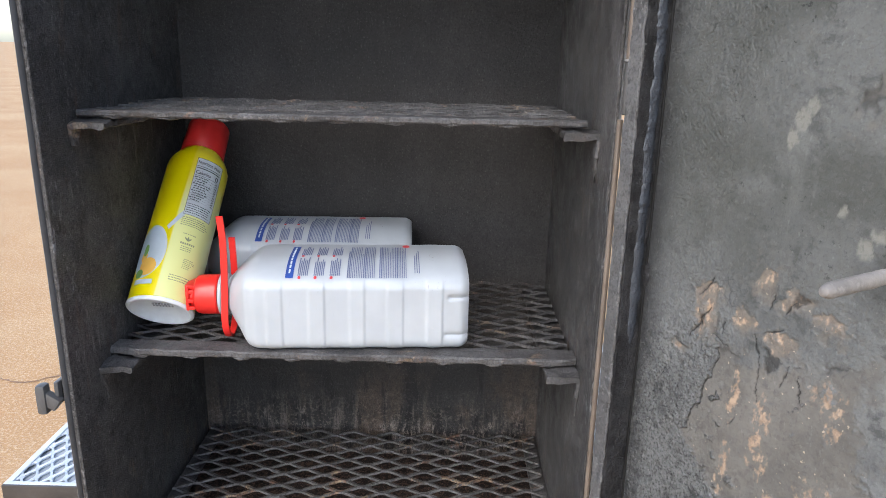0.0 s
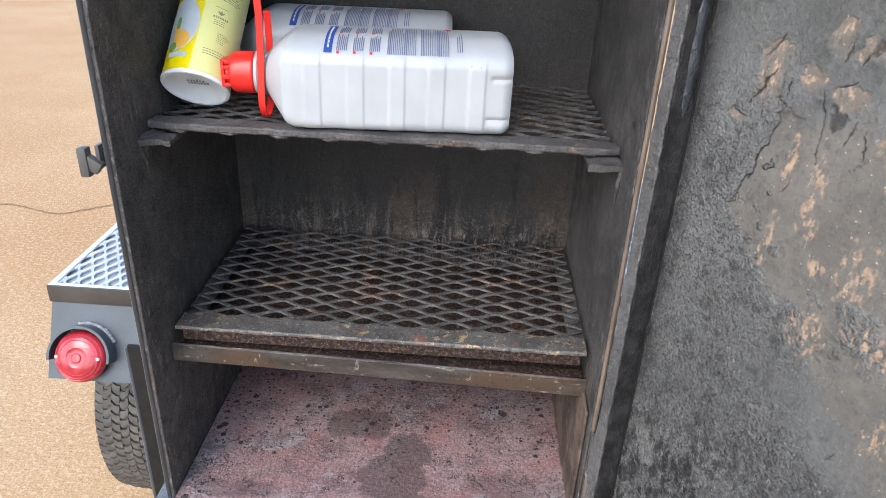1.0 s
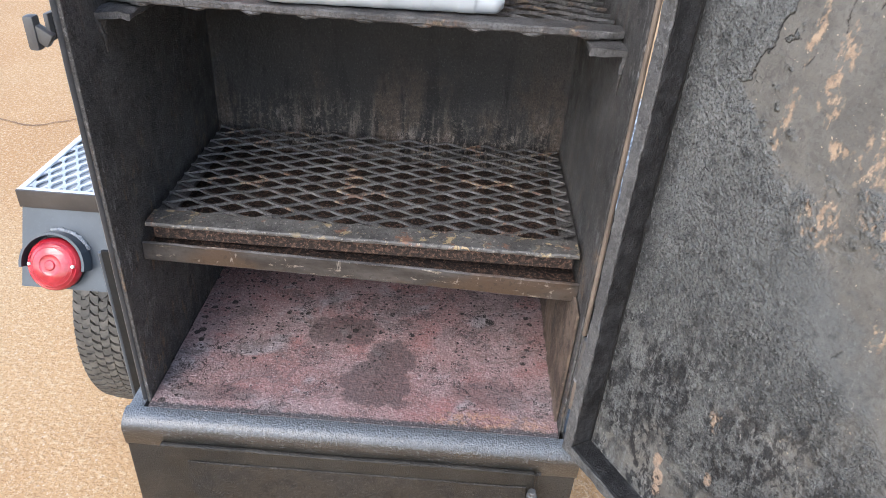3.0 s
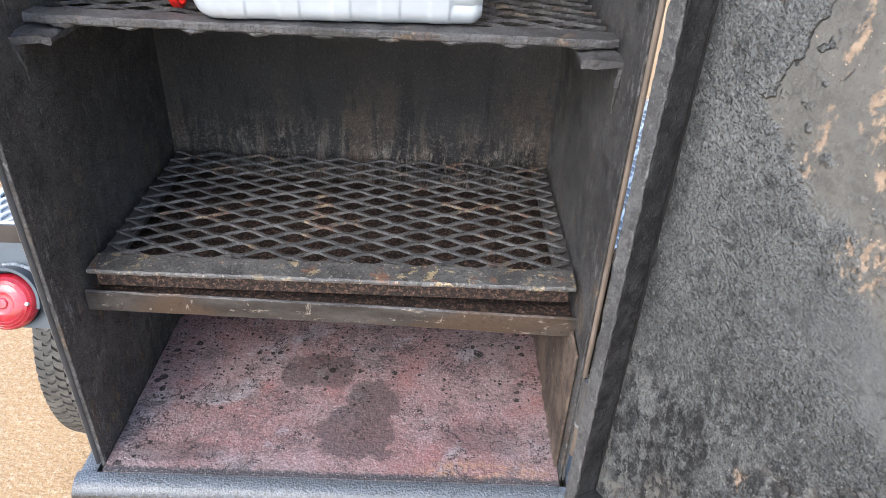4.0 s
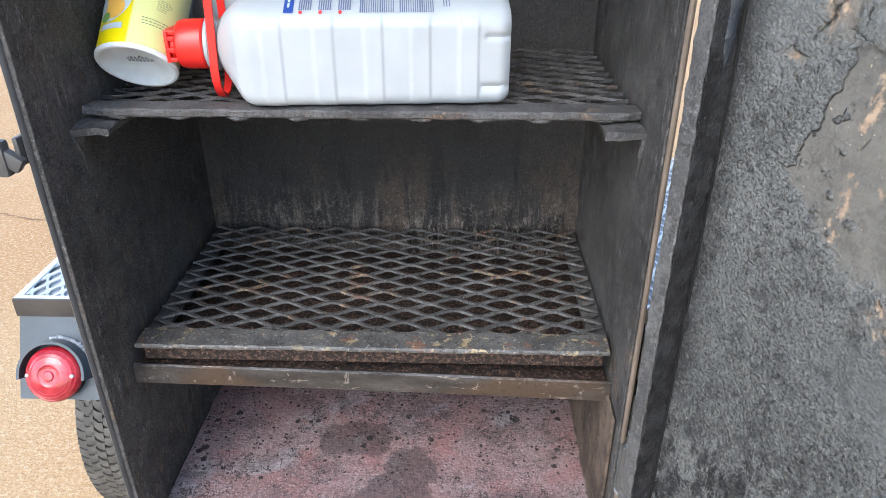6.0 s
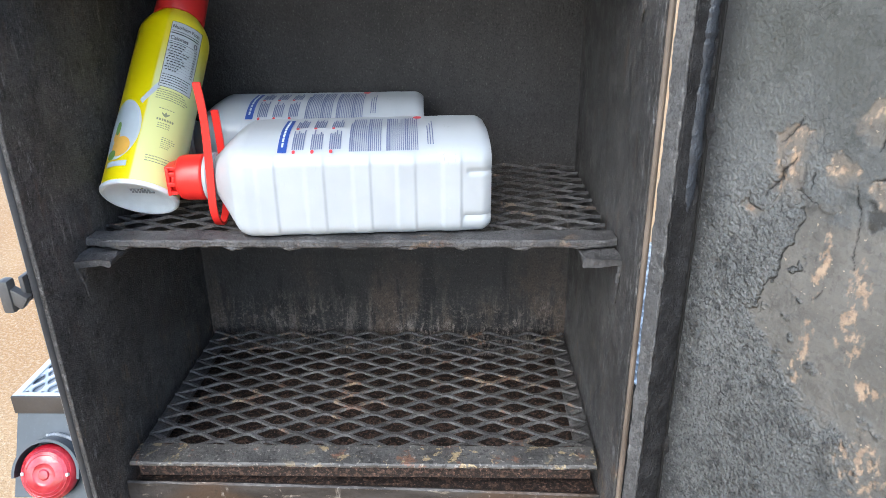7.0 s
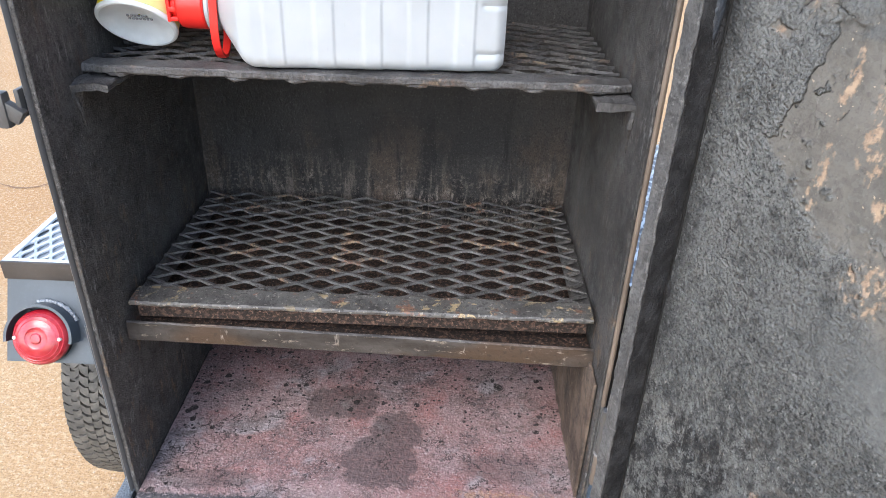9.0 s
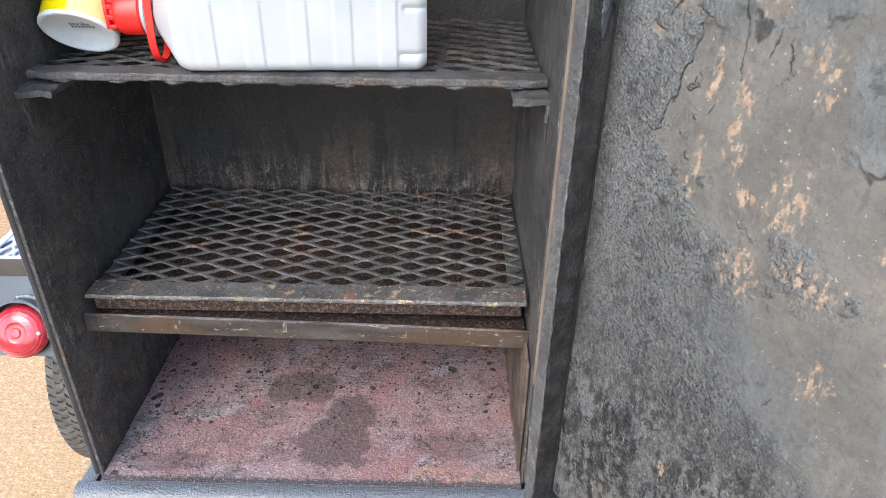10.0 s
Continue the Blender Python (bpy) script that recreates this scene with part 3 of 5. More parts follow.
def lens_material():
    m = Mat("red_lamp_lens", 0.18, 0, 0.6)
    wave = m.noise(1.0, 2, 0.5, m.scaled(30, 30, 160))
    c = m.mix(m.ramp(m.noise(28, 3), 0.35, 0.68), (0.33, 0.010, 0.022), (0.54, 0.055, 0.075))
    m.color(c)
    m.b.inputs["Subsurface Weight"].default_value = 0.2
    m.b.inputs["Subsurface Radius"].default_value = (0.02, 0.004, 0.004)
    m.b.inputs["Coat Weight"].default_value = 0.25
    m.bump(wave, 0.0012, 0.5)
    return m.m


LENS = lens_material()
SCREW = plain("bright_screw_steel", (0.6, 0.6, 0.58), 0.35)


def liner_material():
    m = Mat("scorched_liner", 0.7, 0, 0.4)
    c = m.mix(m.ramp(m.noise(18, 6, 0.7), 0.4, 0.62), (0.07, 0.051, 0.04), (0.175, 0.13, 0.1))
    c = m.mix(m.ramp(m.noise(1.0, 6, 0.75, m.scaled(90, 40, 14)), 0.54, 0.64, 0, 0.8), c, (0.04, 0.035, 0.03))
    c = m.mix(m.ramp(m.noise(80, 6, 0.75), 0.6, 0.68, 0, 0.7), c, (0.38, 0.3, 0.24))
    m.color(c).bump(m.noise(100, 6, 0.75), 0.005, 0.9)
    return m.m


LINER = liner_material()


# ---- mesh helpers ----
def empty(name, m=None):
    ob = new(name)
    if m is not None:
        ob.matrix_world = m
    ob.empty_display_size = 0.05
    return ob


def part(name, bm, material, parent=None, label="", smooth=True):
    """Link a bmesh as one mesh object, under a thing or a part."""
    bmesh.ops.recalc_face_normals(bm, faces=bm.faces)
    me = bpy.data.meshes.new(name)
    bm.to_mesh(me)
    bm.free()
    me.materials.append(material)
    if smooth:
        me.shade_smooth()
        me.set_sharp_from_angle(angle=radians(38))
    ob = new(name, me)
    if parent is not None:
        ob.parent = parent
    if label:
        ob["label"] = label
    return ob


def join(bm, other):
    me = bpy.data.meshes.new("tmp")
    other.to_mesh(me)
    other.free()
    bm.from_mesh(me)
    bpy.data.meshes.remove(me)
    return bm


def box(bm, lo, hi, bevel=0.0, m=None, seg=2):
    t = bmesh.new()
    bmesh.ops.create_cube(t, size=1.0)
    for v in t.verts:
        v.co = Vector([(l + h) / 2 + c * (h - l) for l, h, c in zip(lo, hi, v.co)])
    if bevel:
        bmesh.ops.bevel(t, geom=t.edges[:], offset=bevel, segments=seg, profile=0.6, affect="EDGES")
    if m is not None:
        bmesh.ops.transform(t, matrix=m, verts=t.verts)
    return join(bm, t)


def loft(bm, rings, closed=True, cap=True):
    """Faces between rings of equally many points."""
    rows = [[bm.verts.new(p) for p in ring] for ring in rings]
    n = len(rows[0])
    for a, b in zip(rows, rows[1:]):
        for k in range(n if closed else n - 1):
            bm.faces.new((a[k], a[(k + 1) % n], b[(k + 1) % n], b[k]))
    if cap:
        bm.faces.new(rows[0])
        bm.faces.new(rows[-1])
    return bm


def lathe(bm, profile, m=None, seg=32, cap=True):
    """Turn a profile of (radius, height) about z."""
    t = bmesh.new()
    loft(t, [[(r * math.cos(2 * math.pi * k / seg), r * math.sin(2 * math.pi * k / seg), h) for k in range(seg)] for r, h in profile], cap=cap)
    if m is not None:
        bmesh.ops.transform(t, matrix=m, verts=t.verts)
    return join(bm, t)


def aim(p0, p1):
    """A frame at p0 whose z runs to p1."""
    d = Vector(p1) - Vector(p0)
    return Matrix.Translation(p0) @ d.to_track_quat("Z", "Y").to_matrix().to_4x4()


def rod(bm, p0, p1, r, seg=12, bev=0.0):
    L = (Vector(p1) - Vector(p0)).length
    prof = [(r, 0), (r, L)] if not bev else [(r - bev, 0), (r, bev), (r, L - bev), (r - bev, L)]
    return lathe(bm, prof, aim(p0, p1), seg)


def rough_up(bm, amount, scale=40.0, seed=0.0):
    """Uneven, corroded edges."""
    for v in bm.verts:
        v.co += noise.noise_vector(v.co * scale + Vector((seed, 0, 0))) * amount
    return bm


def slab(bm, lo, hi, cuts, bevel=0.0008, step=0.0):
    """A box divided along its longest side, and across it by a step, so that it can be roughened."""
    t = bmesh.new()
    k = max(range(3), key=lambda i: hi[i] - lo[i])
    n = cuts
    rings = []
    a, b = [i for i in range(3) if i != k]
    for s in range(n + 1):
        w = lo[k] + (hi[k] - lo[k]) * s / n
        ring = []
        for pa, pb in ((lo[a] + bevel, lo[b]), (hi[a] - bevel, lo[b]), (hi[a], lo[b] + bevel), (hi[a], hi[b] - bevel),
                       (hi[a] - bevel, hi[b]), (lo[a] + bevel, hi[b]), (lo[a], hi[b] - bevel), (lo[a], lo[b] + bevel)):
            p = [0, 0, 0]
            p[k], p[a], p[b] = w, pa, pb
            ring.append(p)
        if step:
            fine = []
            for p, q in zip(ring, ring[1:] + ring[:1]):
                parts = max(1, round(math.dist(p, q) / step))
                fine += [[u + (v - u) * i / parts for u, v in zip(p, q)] for i in range(parts)]
            ring = fine
        rings.append(ring)
    loft(t, rings)
    return join(bm, t)


def expanded_sheet(x0, x1, y0, y1, z, long=0.0508, short=0.0234, strand=0.0058, thick=0.003, along="x", lift=0.0024, bond=0.004, seed=1):
    """Expanded metal: slit and stretched strands that meet at bonds, clipped to a rectangle."""
    rnd = random.Random(seed)
    bm = bmesh.new()
    lx, ly = (x1 - x0, y1 - y0) if along == "x" else (y1 - y0, x1 - x0)
    rows, cols = int(ly / (short / 2)), int(lx / (long / 2)) + 2

    def put(u, v, w):
        return (x0 + u, y0 + v, z + w) if along == "x" else (x0 + v, y0 + u, z + w)

    for j in range(rows):
        v0, v1 = j * short / 2, (j + 1) * short / 2
        for i in range(-1, cols):
            s = 1 if (i + j) % 2 == 0 else -1
            ua, ub = i * long / 2, (i + 1) * long / 2
            va, vb = (v0, v1) if s > 0 else (v1, v0)
            rings = []
            wob = rnd.uniform(-0.0008, 0.0008)
            for f, g in ((0.0, 0.0), (bond / (long / 2), 0.05), (0.3, 0.27), (0.5, 0.5), (0.7, 0.73), (1 - bond / (long / 2), 0.95), (1.0, 1.0)):
                u, v = ua + (ub - ua) * f, va + (vb - va) * g
                if not -0.0006 <= u <= lx + 0.0006:
                    continue
                k = math.sin(f * math.pi)
                w0 = strand / 2 * (1.3 - 0.42 * k)
                t = lift * 0.5 * (1 - 0.55 * k)
                rings.append([put(u, v - w0, -thick / 2 + t + wob * k), put(u, v + w0, -thick / 2 - t + wob * k), put(u, v + w0, thick / 2 - t + wob * k), put(u, v - w0, thick / 2 + t + wob * k)])
            if len(rings) > 1:
                loft(bm, rings, cap=False)
    bmesh.ops.remove_doubles(bm, verts=bm.verts, dist=0.00005)
    bmesh.ops.holes_fill(bm, edges=[e for e in bm.edges if e.is_boundary], sides=4)
    return bm


def ease(x, a, b):
    t = min(1.0, max(0.0, (x - a) / (b - a)))
    return t * t * (3 - 2 * t)


# ---- the place: numbers ----
IN_X, IN_R = 0.235, 0.2315   # inner faces of the side walls, from the middle
FRONT, BACK_Y = -0.069, 0.252
FLOOR_Z = 0.757
TOP_Z = 1.70
MID_Z, LOW_Z, UP_Z = 1.19, 0.965, 1.424
DOOR_AT, DOOR_ANGLE = (0.305, -0.177), math.degrees(math.atan2(-0.863, 0.505))

# ---- ground ----
bm = bmesh.new()
bmesh.ops.create_grid(bm, x_segments=2, y_segments=2, size=600)
tagged(part("ground", bm, GROUND), "pale tan weathered concrete yard with fine grit", "ground", kind="structure")


def ground_crack(points, width, seed):
    rnd = random.Random(seed)
    bm = bmesh.new()
    path = []
    for (xa, ya), (xb, yb) in zip(points, points[1:]):
        for k in range(14):
            f = k / 14
            path.append((xa + (xb - xa) * f + rnd.uniform(-0.006, 0.006), ya + (yb - ya) * f + 0.02 * noise.noise(Vector((f * 3 + xa, ya, 0))) + rnd.uniform(-0.005, 0.005)))
    rows = []
    for x, y in path:
        w = width * rnd.uniform(0.3, 1.2)
        rows.append([(x, y - w, 0.004), (x, y + w, 0.004)])
    loft(bm, rows, closed=False, cap=False)
    return bm


CRACK = plain("crack_dirt", (0.24, 0.145, 0.085), 0.95)
crack = part("ground_crack", ground_crack([(-4.2, 2.0), (-3.0, 2.32), (-2.4, 2.2), (-2.05, 2.27), (-1.78, 2.19), (-1.6, 2.33), (-1.2, 2.5), (-0.6, 2.45)], 0.006, 4), CRACK)
tagged(crack, "thin dark crack wandering across the concrete", "crack", kind="structure")

# ---- smoker cabinet ----
cabinet = tagged(empty("smoker_cabinet"), "black steel barbecue smoker cabinet, sooty inside, door open", "smoker")

bm = slab(bmesh.new(), (-0.29, BACK_Y, 0.74), (0.29, BACK_Y + 0.004, TOP_Z), 40)
part("back_wall", bm, BACK, cabinet, "sooty steel back with pale drip runs")


def side_wall(sign):
    inner = IN_X if sign < 0 else IN_R
    thick = 0.004 if sign < 0 else 0.0025
    a, b = sorted((sign * inner, sign * (inner + thick)))
    bm = slab(bmesh.new(), (a, FRONT, 0.74), (b, BACK_Y - 0.001, TOP_Z), 40, 0.0006)
    w = part("side_wall", bm, SOOT, cabinet)
    # a thin strip along the front edge
    a, b = sorted((sign * (inner + thick + 0.0002), sign * (inner + (0.0085 if sign < 0 else 0.0042))))
    if sign < 0:
        bm = bmesh.new()
        loft(bm, [[(x, y, z) for x, y in ((a, FRONT + 0.03), (b, FRONT + 0.03), (b, FRONT - 0.0005), (b - 0.0012, FRONT - 0.0032), ((a + b) / 2, FRONT - 0.0042), (a + 0.0012, FRONT - 0.0032), (a, FRONT - 0.0005))] for z in (0.758 + (TOP_Z - 0.758) * k / 60 for k in range(61))])
        part("edge_strip", rough_up(bm, 0.0003, 25), EDGE_BAR, w, "smooth grey edge bar")
    else:
        bm = slab(bmesh.new(), (a, FRONT - 0.004, 0.758), (b, FRONT + 0.03, TOP_Z), 300, 0.0015, 0.003)
        part("edge_strip", rough_up(rough_up(bm, 0.0004, 60), 0.0004, 120), SOOT_EDGE, w, "worn grey edge strip")
    return w


wall_left, wall_right = side_wall(-1), side_wall(1)
part("roof", box(bmesh.new(), (-0.25, FRONT, TOP_Z + 0.001), (0.25, BACK_Y + 0.004, TOP_Z + 0.006), 0.001), SOOT, cabinet)

# floor plate with a slightly uneven surface
bm = bmesh.new()
bmesh.ops.create_grid(bm, x_segments=60, y_segments=40, size=0.5)
for v in bm.verts:
    x, y = (v.co.x + 0.5) * (IN_X + IN_R - 0.002) - IN_X + 0.001, FRONT - 0.0104 + (v.co.y + 0.5) * (BACK_Y - FRONT + 0.0084)
    v.co = Vector((x, y, FLOOR_Z + 0.0012 * noise.noise(Vector((x * 30, y * 30, 3)))))
ext = bmesh.ops.extrude_face_region(bm, geom=bm.faces[:])
bmesh.ops.translate(bm, vec=(0, 0, -0.005), verts=[g for g in ext["geom"] if isinstance(g, bmesh.types.BMVert)])
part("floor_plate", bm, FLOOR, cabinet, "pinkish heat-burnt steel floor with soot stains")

# base box under the cabinet
BX0, BX1, BY0 = -0.258, 0.255, -0.1
bm = bmesh.new()
box(bm, (BX0 + 0.0008, BY0 + 0.0008, 0.42), (BX1 - 0.0008, BACK_Y + 0.02, 0.738), 0.003)
part("base_box", rough_up(bm, 0.0003, 50), BASE_PAINT, cabinet, "thickly painted black base")
# rolled front ledge: rounded nose and a flat return
bm = bmesh.new()
prof = [(FRONT - 0.0108, 0.7525), (FRONT - 0.0108, 0.7564)]
for k in range(1, 11):
    a = radians(90 + k * 9)
    prof.append((FRONT - 0.0120 + 0.021 * math.cos(a), 0.7386 + 0.0178 * math.sin(a)))
prof += [(BY0 - 0.0015, 0.735), (BY0 - 0.0004, 0.718), (BY0 + 0.003, 0.712), (BY0 + 0.006, 0.736), (FRONT - 0.010, 0.738)]
rings = [[(BX0 + (BX1 - BX0) * s / 200, y, z) for y, z in prof] for s in range(201)]
loft(bm, rings)
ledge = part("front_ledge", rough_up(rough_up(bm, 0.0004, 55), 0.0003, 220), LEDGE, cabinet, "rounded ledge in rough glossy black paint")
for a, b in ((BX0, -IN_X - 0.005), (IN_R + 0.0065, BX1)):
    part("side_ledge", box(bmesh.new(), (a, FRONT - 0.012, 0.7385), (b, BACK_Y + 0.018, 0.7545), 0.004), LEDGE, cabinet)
for x in (-0.17, 0.17):
    part("support_arm", box(bmesh.new(), (x - 0.02, -0.06, 0.372), (x + 0.02, 0.2745, 0.4195), 0.003), BLACK, cabinet)
# firebox door below the ledge: flush panel under one welded rim
bm = slab(bmesh.new(), (-0.216, BY0 - 0.0035, 0.47), (0.214, BY0 + 0.004, 0.722), 60, 0.0025, 0.01)
fire_door = part("firebox_door", rough_up(bm, 0.0006, 50), BASE_PAINT, cabinet, "closed firebox door under the ledge")
bm = slab(bmesh.new(), (-0.188, BY0 - 0.0055, 0.48), (0.2, BY0 - 0.003, 0.7), 40, 0.0012, 0.008)
part("door_skin", rough_up(bm, 0.0007, 28), BROWN_PANEL, fire_door, "browned steel door skin")
path = [(-0.215 + 0.418 * k / 80, BY0 - 0.004, 0.7245 + 0.0008 * math.sin(k * 0.13)) for k in range(81)]
path += [(0.203 + 0.005 * math.sin(radians(a)), BY0 - 0.004, 0.7195 + 0.005 * math.cos(radians(a))) for a in range(15, 91, 15)]
path += [(0.208, BY0 - 0.004, 0.7195 - 0.018 * k / 6) for k in range(1, 7)]
rings = []
for k, q in enumerate(path):
    d = (Vector(path[min(k + 1, len(path) - 1)]) - Vector(path[max(k - 1, 0)])).normalized()
    out = Vector((0, 1, 0)).cross(d)
    rings.append([Vector(q) + out * 0.0019 * math.cos(t) + Vector((0, 0.0032 * math.sin(t), 0)) for t in (2 * math.pi * i / 10 for i in range(10))])
part("top_rim", rough_up(loft(bmesh.new(), rings), 0.0005, 130), BASE_PAINT, fire_door, "thin welded rim that turns down at the hinge")
bm = bmesh.new()
rod(bm, (0.206, BY0 - 0.012, 0.62), (0.206, BY0 - 0.012, 0.6985), 0.006, 18, 0.0015)
rod(bm, (0.206, BY0 - 0.012, 0.698), (0.206, BY0 - 0.012, 0.7035), 0.0045, 14, 0.001)
part("hinge_pin", rough_up(bm, 0.0003, 150), HOOK, fire_door, "rubbed grey hinge pin")


# brackets that carry the shelves
def bracket(sign, z, y0, seed):
    bm = slab(bmesh.new(), (0, 0, 0), (0.032, 0.26, 0.0065), 110, 0.0012, 0.003)
    slab(bm, (-0.0003, 0.001, -0.015), (0.004, 0.012, 0.002), 12, 0.001, 0.002)
    bm2 = rough_up(rough_up(bm, 0.0022, 70, seed), 0.0014, 130, seed)
    for v in bm2.verts:
        v.co = Vector((sign * ((IN_X if sign < 0 else IN_R) - 0.0002 - v.co.x), y0 + v.co.y, z + v.co.z))
    part("shelf_bracket", bm2, GRATE_DARK, cabinet, "sooty angle bracket welded to the wall")


for z, y0 in ((MID_Z - 0.0165, -0.021), (UP_Z - 0.0155, -0.024)):
    bracket(-1, z, y0, 1 + z)
    bracket(1, z, y0, 5 + z)
def crust_run(x, y, z, length, seed):
    """One lumpy streak of crust that thins out downwards."""
    rings = []
    for k in range(29):
        f = k / 28
        r = (0.0062 - 0.0046 * f) * (0.85 + 0.55 * noise.noise(Vector((seed, 0.0, f * 7))))
        cy = y + 0.004 * f + 0.003 * noise.noise(Vector((0.0, seed, f * 5)))
        rings.append([(x + 0.5 * r * math.cos(a), cy + r * math.sin(a), z - length * f) for a in (2 * math.pi * i / 10 for i in range(10))])
    bm = rough_up(loft(bmesh.new(), rings), 0.0011, 190, seed)
    return part("crust_run", bm, SOOT, cabinet, "hardened sooty crust below the bracket")


crust_run(-IN_X + 0.0012, -0.014, MID_Z - 0.016, 0.034, 4)
crust_run(IN_R - 0.0008, -0.014, MID_Z - 0.020, 0.036, 7)
crust_run(IN_R - 0.0008, -0.016, UP_Z - 0.020, 0.034, 9)
# flat rail that carries the lower grate, hidden behind its bar
for sign in (-1, 1):
    a, b = sorted((sign * (IN_R - 0.0008), sign * (IN_R - 0.02)))
    part("grate_rail", box(bmesh.new(), (a, 0.0, LOW_Z - 0.014), (b, BACK_Y - 0.004, LOW_Z - 0.0085), 0.001), GRATE_DARK, cabinet)

bm = slab(bmesh.new(), (IN_R - 0.0045, FRONT + 0.012, FLOOR_Z + 0.002), (IN_R - 0.0012, BACK_Y - 0.02, 0.915), 50, 0.0008)
part("wall_liner", rough_up(rough_up(bm, 0.0009, 45, 3), 0.0012, 160, 5), LINER, cabinet, "scorched tan and brown liner plate")

# latch hook on the left edge
hook_bm = bmesh.new()
box(hook_bm, (-0.2475, FRONT - 0.008, 1.168), (-0.2437, FRONT + 0.010, 1.190), 0.001)
box(hook_bm, (-0.008, -0.004, -0.006), (0.008, 0.004, 0.006), 0.0015, pose(-0.2505, FRONT - 0.009, 1.173, 0, 34, 0))
box(hook_bm, (-0.2615, FRONT - 0.015, 1.161), (-0.2525, FRONT - 0.004, 1.189), 0.003)
part("latch_hook", hook_bm, HOOK, cabinet, "worn grey steel latch hook")

# hinge on the right edge
HX, HY = 0.2378, -0.0795
bm = rod(bmesh.new(), (0.2340, -0.0760, 0.906), (0.2340, -0.0760, 1.432), 0.0024, 10)
part("edge_rod", bm, HINGE, cabinet, "rubbed brown steel rod along the opening")
for z0, turned in ((0.806, False), (1.436, True)):
    for k, (h, r) in enumerate(((0.040, 0.0044), (0.055, 0.0042))):
        z = z0 + k * 0.0425
        part("hinge_barrel", rod(bmesh.new(), (HX, HY, z), (HX, HY, z + h), r, 18, 0.0008), (DARK_STEEL, HINGE)[k] if turned else (HINGE, DARK_STEEL)[k], cabinet)
    part("hinge_washer", rod(bmesh.new(), (HX, HY, z0 + 0.0402), (HX, HY, z0 + 0.0423), 0.0052, 18, 0.0004), ZINC, cabinet)

# the open door: x along its width away from the hinge, y into it, z up
DU0, DU1, DZ0, DZ1, LIP, LW = -0.103, 0.42, 0.768, 1.66, 0.0265, 0.0125


def door_part(name, bm, mat, parent, label=""):
    bmesh.ops.transform(bm, matrix=Matrix.Scale(-1, 4, (0, 1, 0)), verts=bm.verts)
    return part(name, bm, mat, parent, label)


door = empty("door")
door.parent = cabinet
door.matrix_local = Matrix.Translation((DOOR_AT[0], DOOR_AT[1], 0)) @ Matrix.Rotation(radians(DOOR_ANGLE), 4, "Z")
door["label"] = "open steel door with flaking rust-patched inner face"


# tan rust streaks: place along the door, height, half width, half height, strength
RUST = ((0.005, 1.251, 0.004, 0.018, 0.95), (0.004, 1.236, 0.0035, 0.009, 1.0), (0.029, 1.244, 0.007, 0.013, 0.8), (0.026, 1.224, 0.005, 0.020, 0.85),
        (0.005, 1.198, 0.0035, 0.014, 1.0), (0.003, 1.177, 0.004, 0.010, 0.9), (0.034, 1.206, 0.004, 0.015, 0.75), (0.045, 1.183, 0.006, 0.006, 1.0),
        (0.073, 1.275, 0.011, 0.010, 0.9), (0.078, 1.254, 0.006, 0.006, 1.0), (0.074, 1.190, 0.018, 0.028, 0.62), (0.054, 1.135, 0.016, 0.018, 0.72),
        (0.100, 1.150, 0.024, 0.016, 0.66), (0.123, 1.092, 0.016, 0.016, 0.66), (0.036, 0.930, 0.005, 0.012, 0.8),
        (0.150, 1.200, 0.020, 0.050, 0.65))
# spots where a flake has come off: place, height, half width, half height
FLAKED = ((-0.026, 1.313, 0.012, 0.012), (-0.027, 1.296, 0.008, 0.014), (0.006, 1.302, 0.011, 0.008), (0.036, 1.296, 0.015, 0.010),
          (0.014, 1.334, 0.009, 0.010), (0.042, 1.330, 0.013, 0.007), (-0.045, 1.268, 0.005, 0.006), (0.064, 1.322, 0.010, 0.007),
          (0.120, 1.325, 0.013, 0.010))
# pale chips down to the primer
CHIPS = ((0.018, 1.432, 0.005, 0.007), (0.025, 1.444, 0.006, 0.006), (0.031, 1.453, 0.004, 0.005), (0.076, 1.374, 0.005, 0.006),
         (0.083, 1.384, 0.006, 0.004), (0.060, 1.392, 0.003, 0.003), (-0.006, 0.838, 0.004, 0.010), (0.000, 0.822, 0.007, 0.010),
         (0.003, 0.806, 0.004, 0.008), (0.048, 0.872, 0.004, 0.006), (0.030, 0.935, 0.003, 0.005))
# scale that still holds inside the bare area
HOLDS = ((0.118, 1.268, 0.030, 0.042), (0.089, 1.157, 0.014, 0.013), (0.112, 1.142, 0.005, 0.008), (0.028, 1.137, 0.016, 0.012))
# open cracks: from, to, half width
SPLITS = ((0.017, 1.298, 0.021, 1.252, 0.0007), (-0.039, 1.279, -0.024, 1.306, 0.0014), (-0.034, 1.312, -0.023, 1.331, 0.0010), (0.021, 1.301, 0.037, 1.310, 0.0009),
          (0.043, 1.286, 0.040, 1.268, 0.0008), (-0.011, 1.302, -0.012, 1.290, 0.0008), (-0.062, 1.232, -0.058, 1.245, 0.0006), (0.024, 1.331, 0.023, 1.320, 0.0009),
          (0.040, 1.331, 0.035, 1.320, 0.0012), (0.050, 1.283, 0.052, 1.262, 0.0008), (0.100, 1.062, 0.097, 1.050, 0.0008), (-0.021, 1.287, -0.004, 1.282, 0.0007),
          (0.010, 1.232, 0.004, 1.222, 0.0005), (0.012, 0.872, -0.020, 0.866, 0.0006))


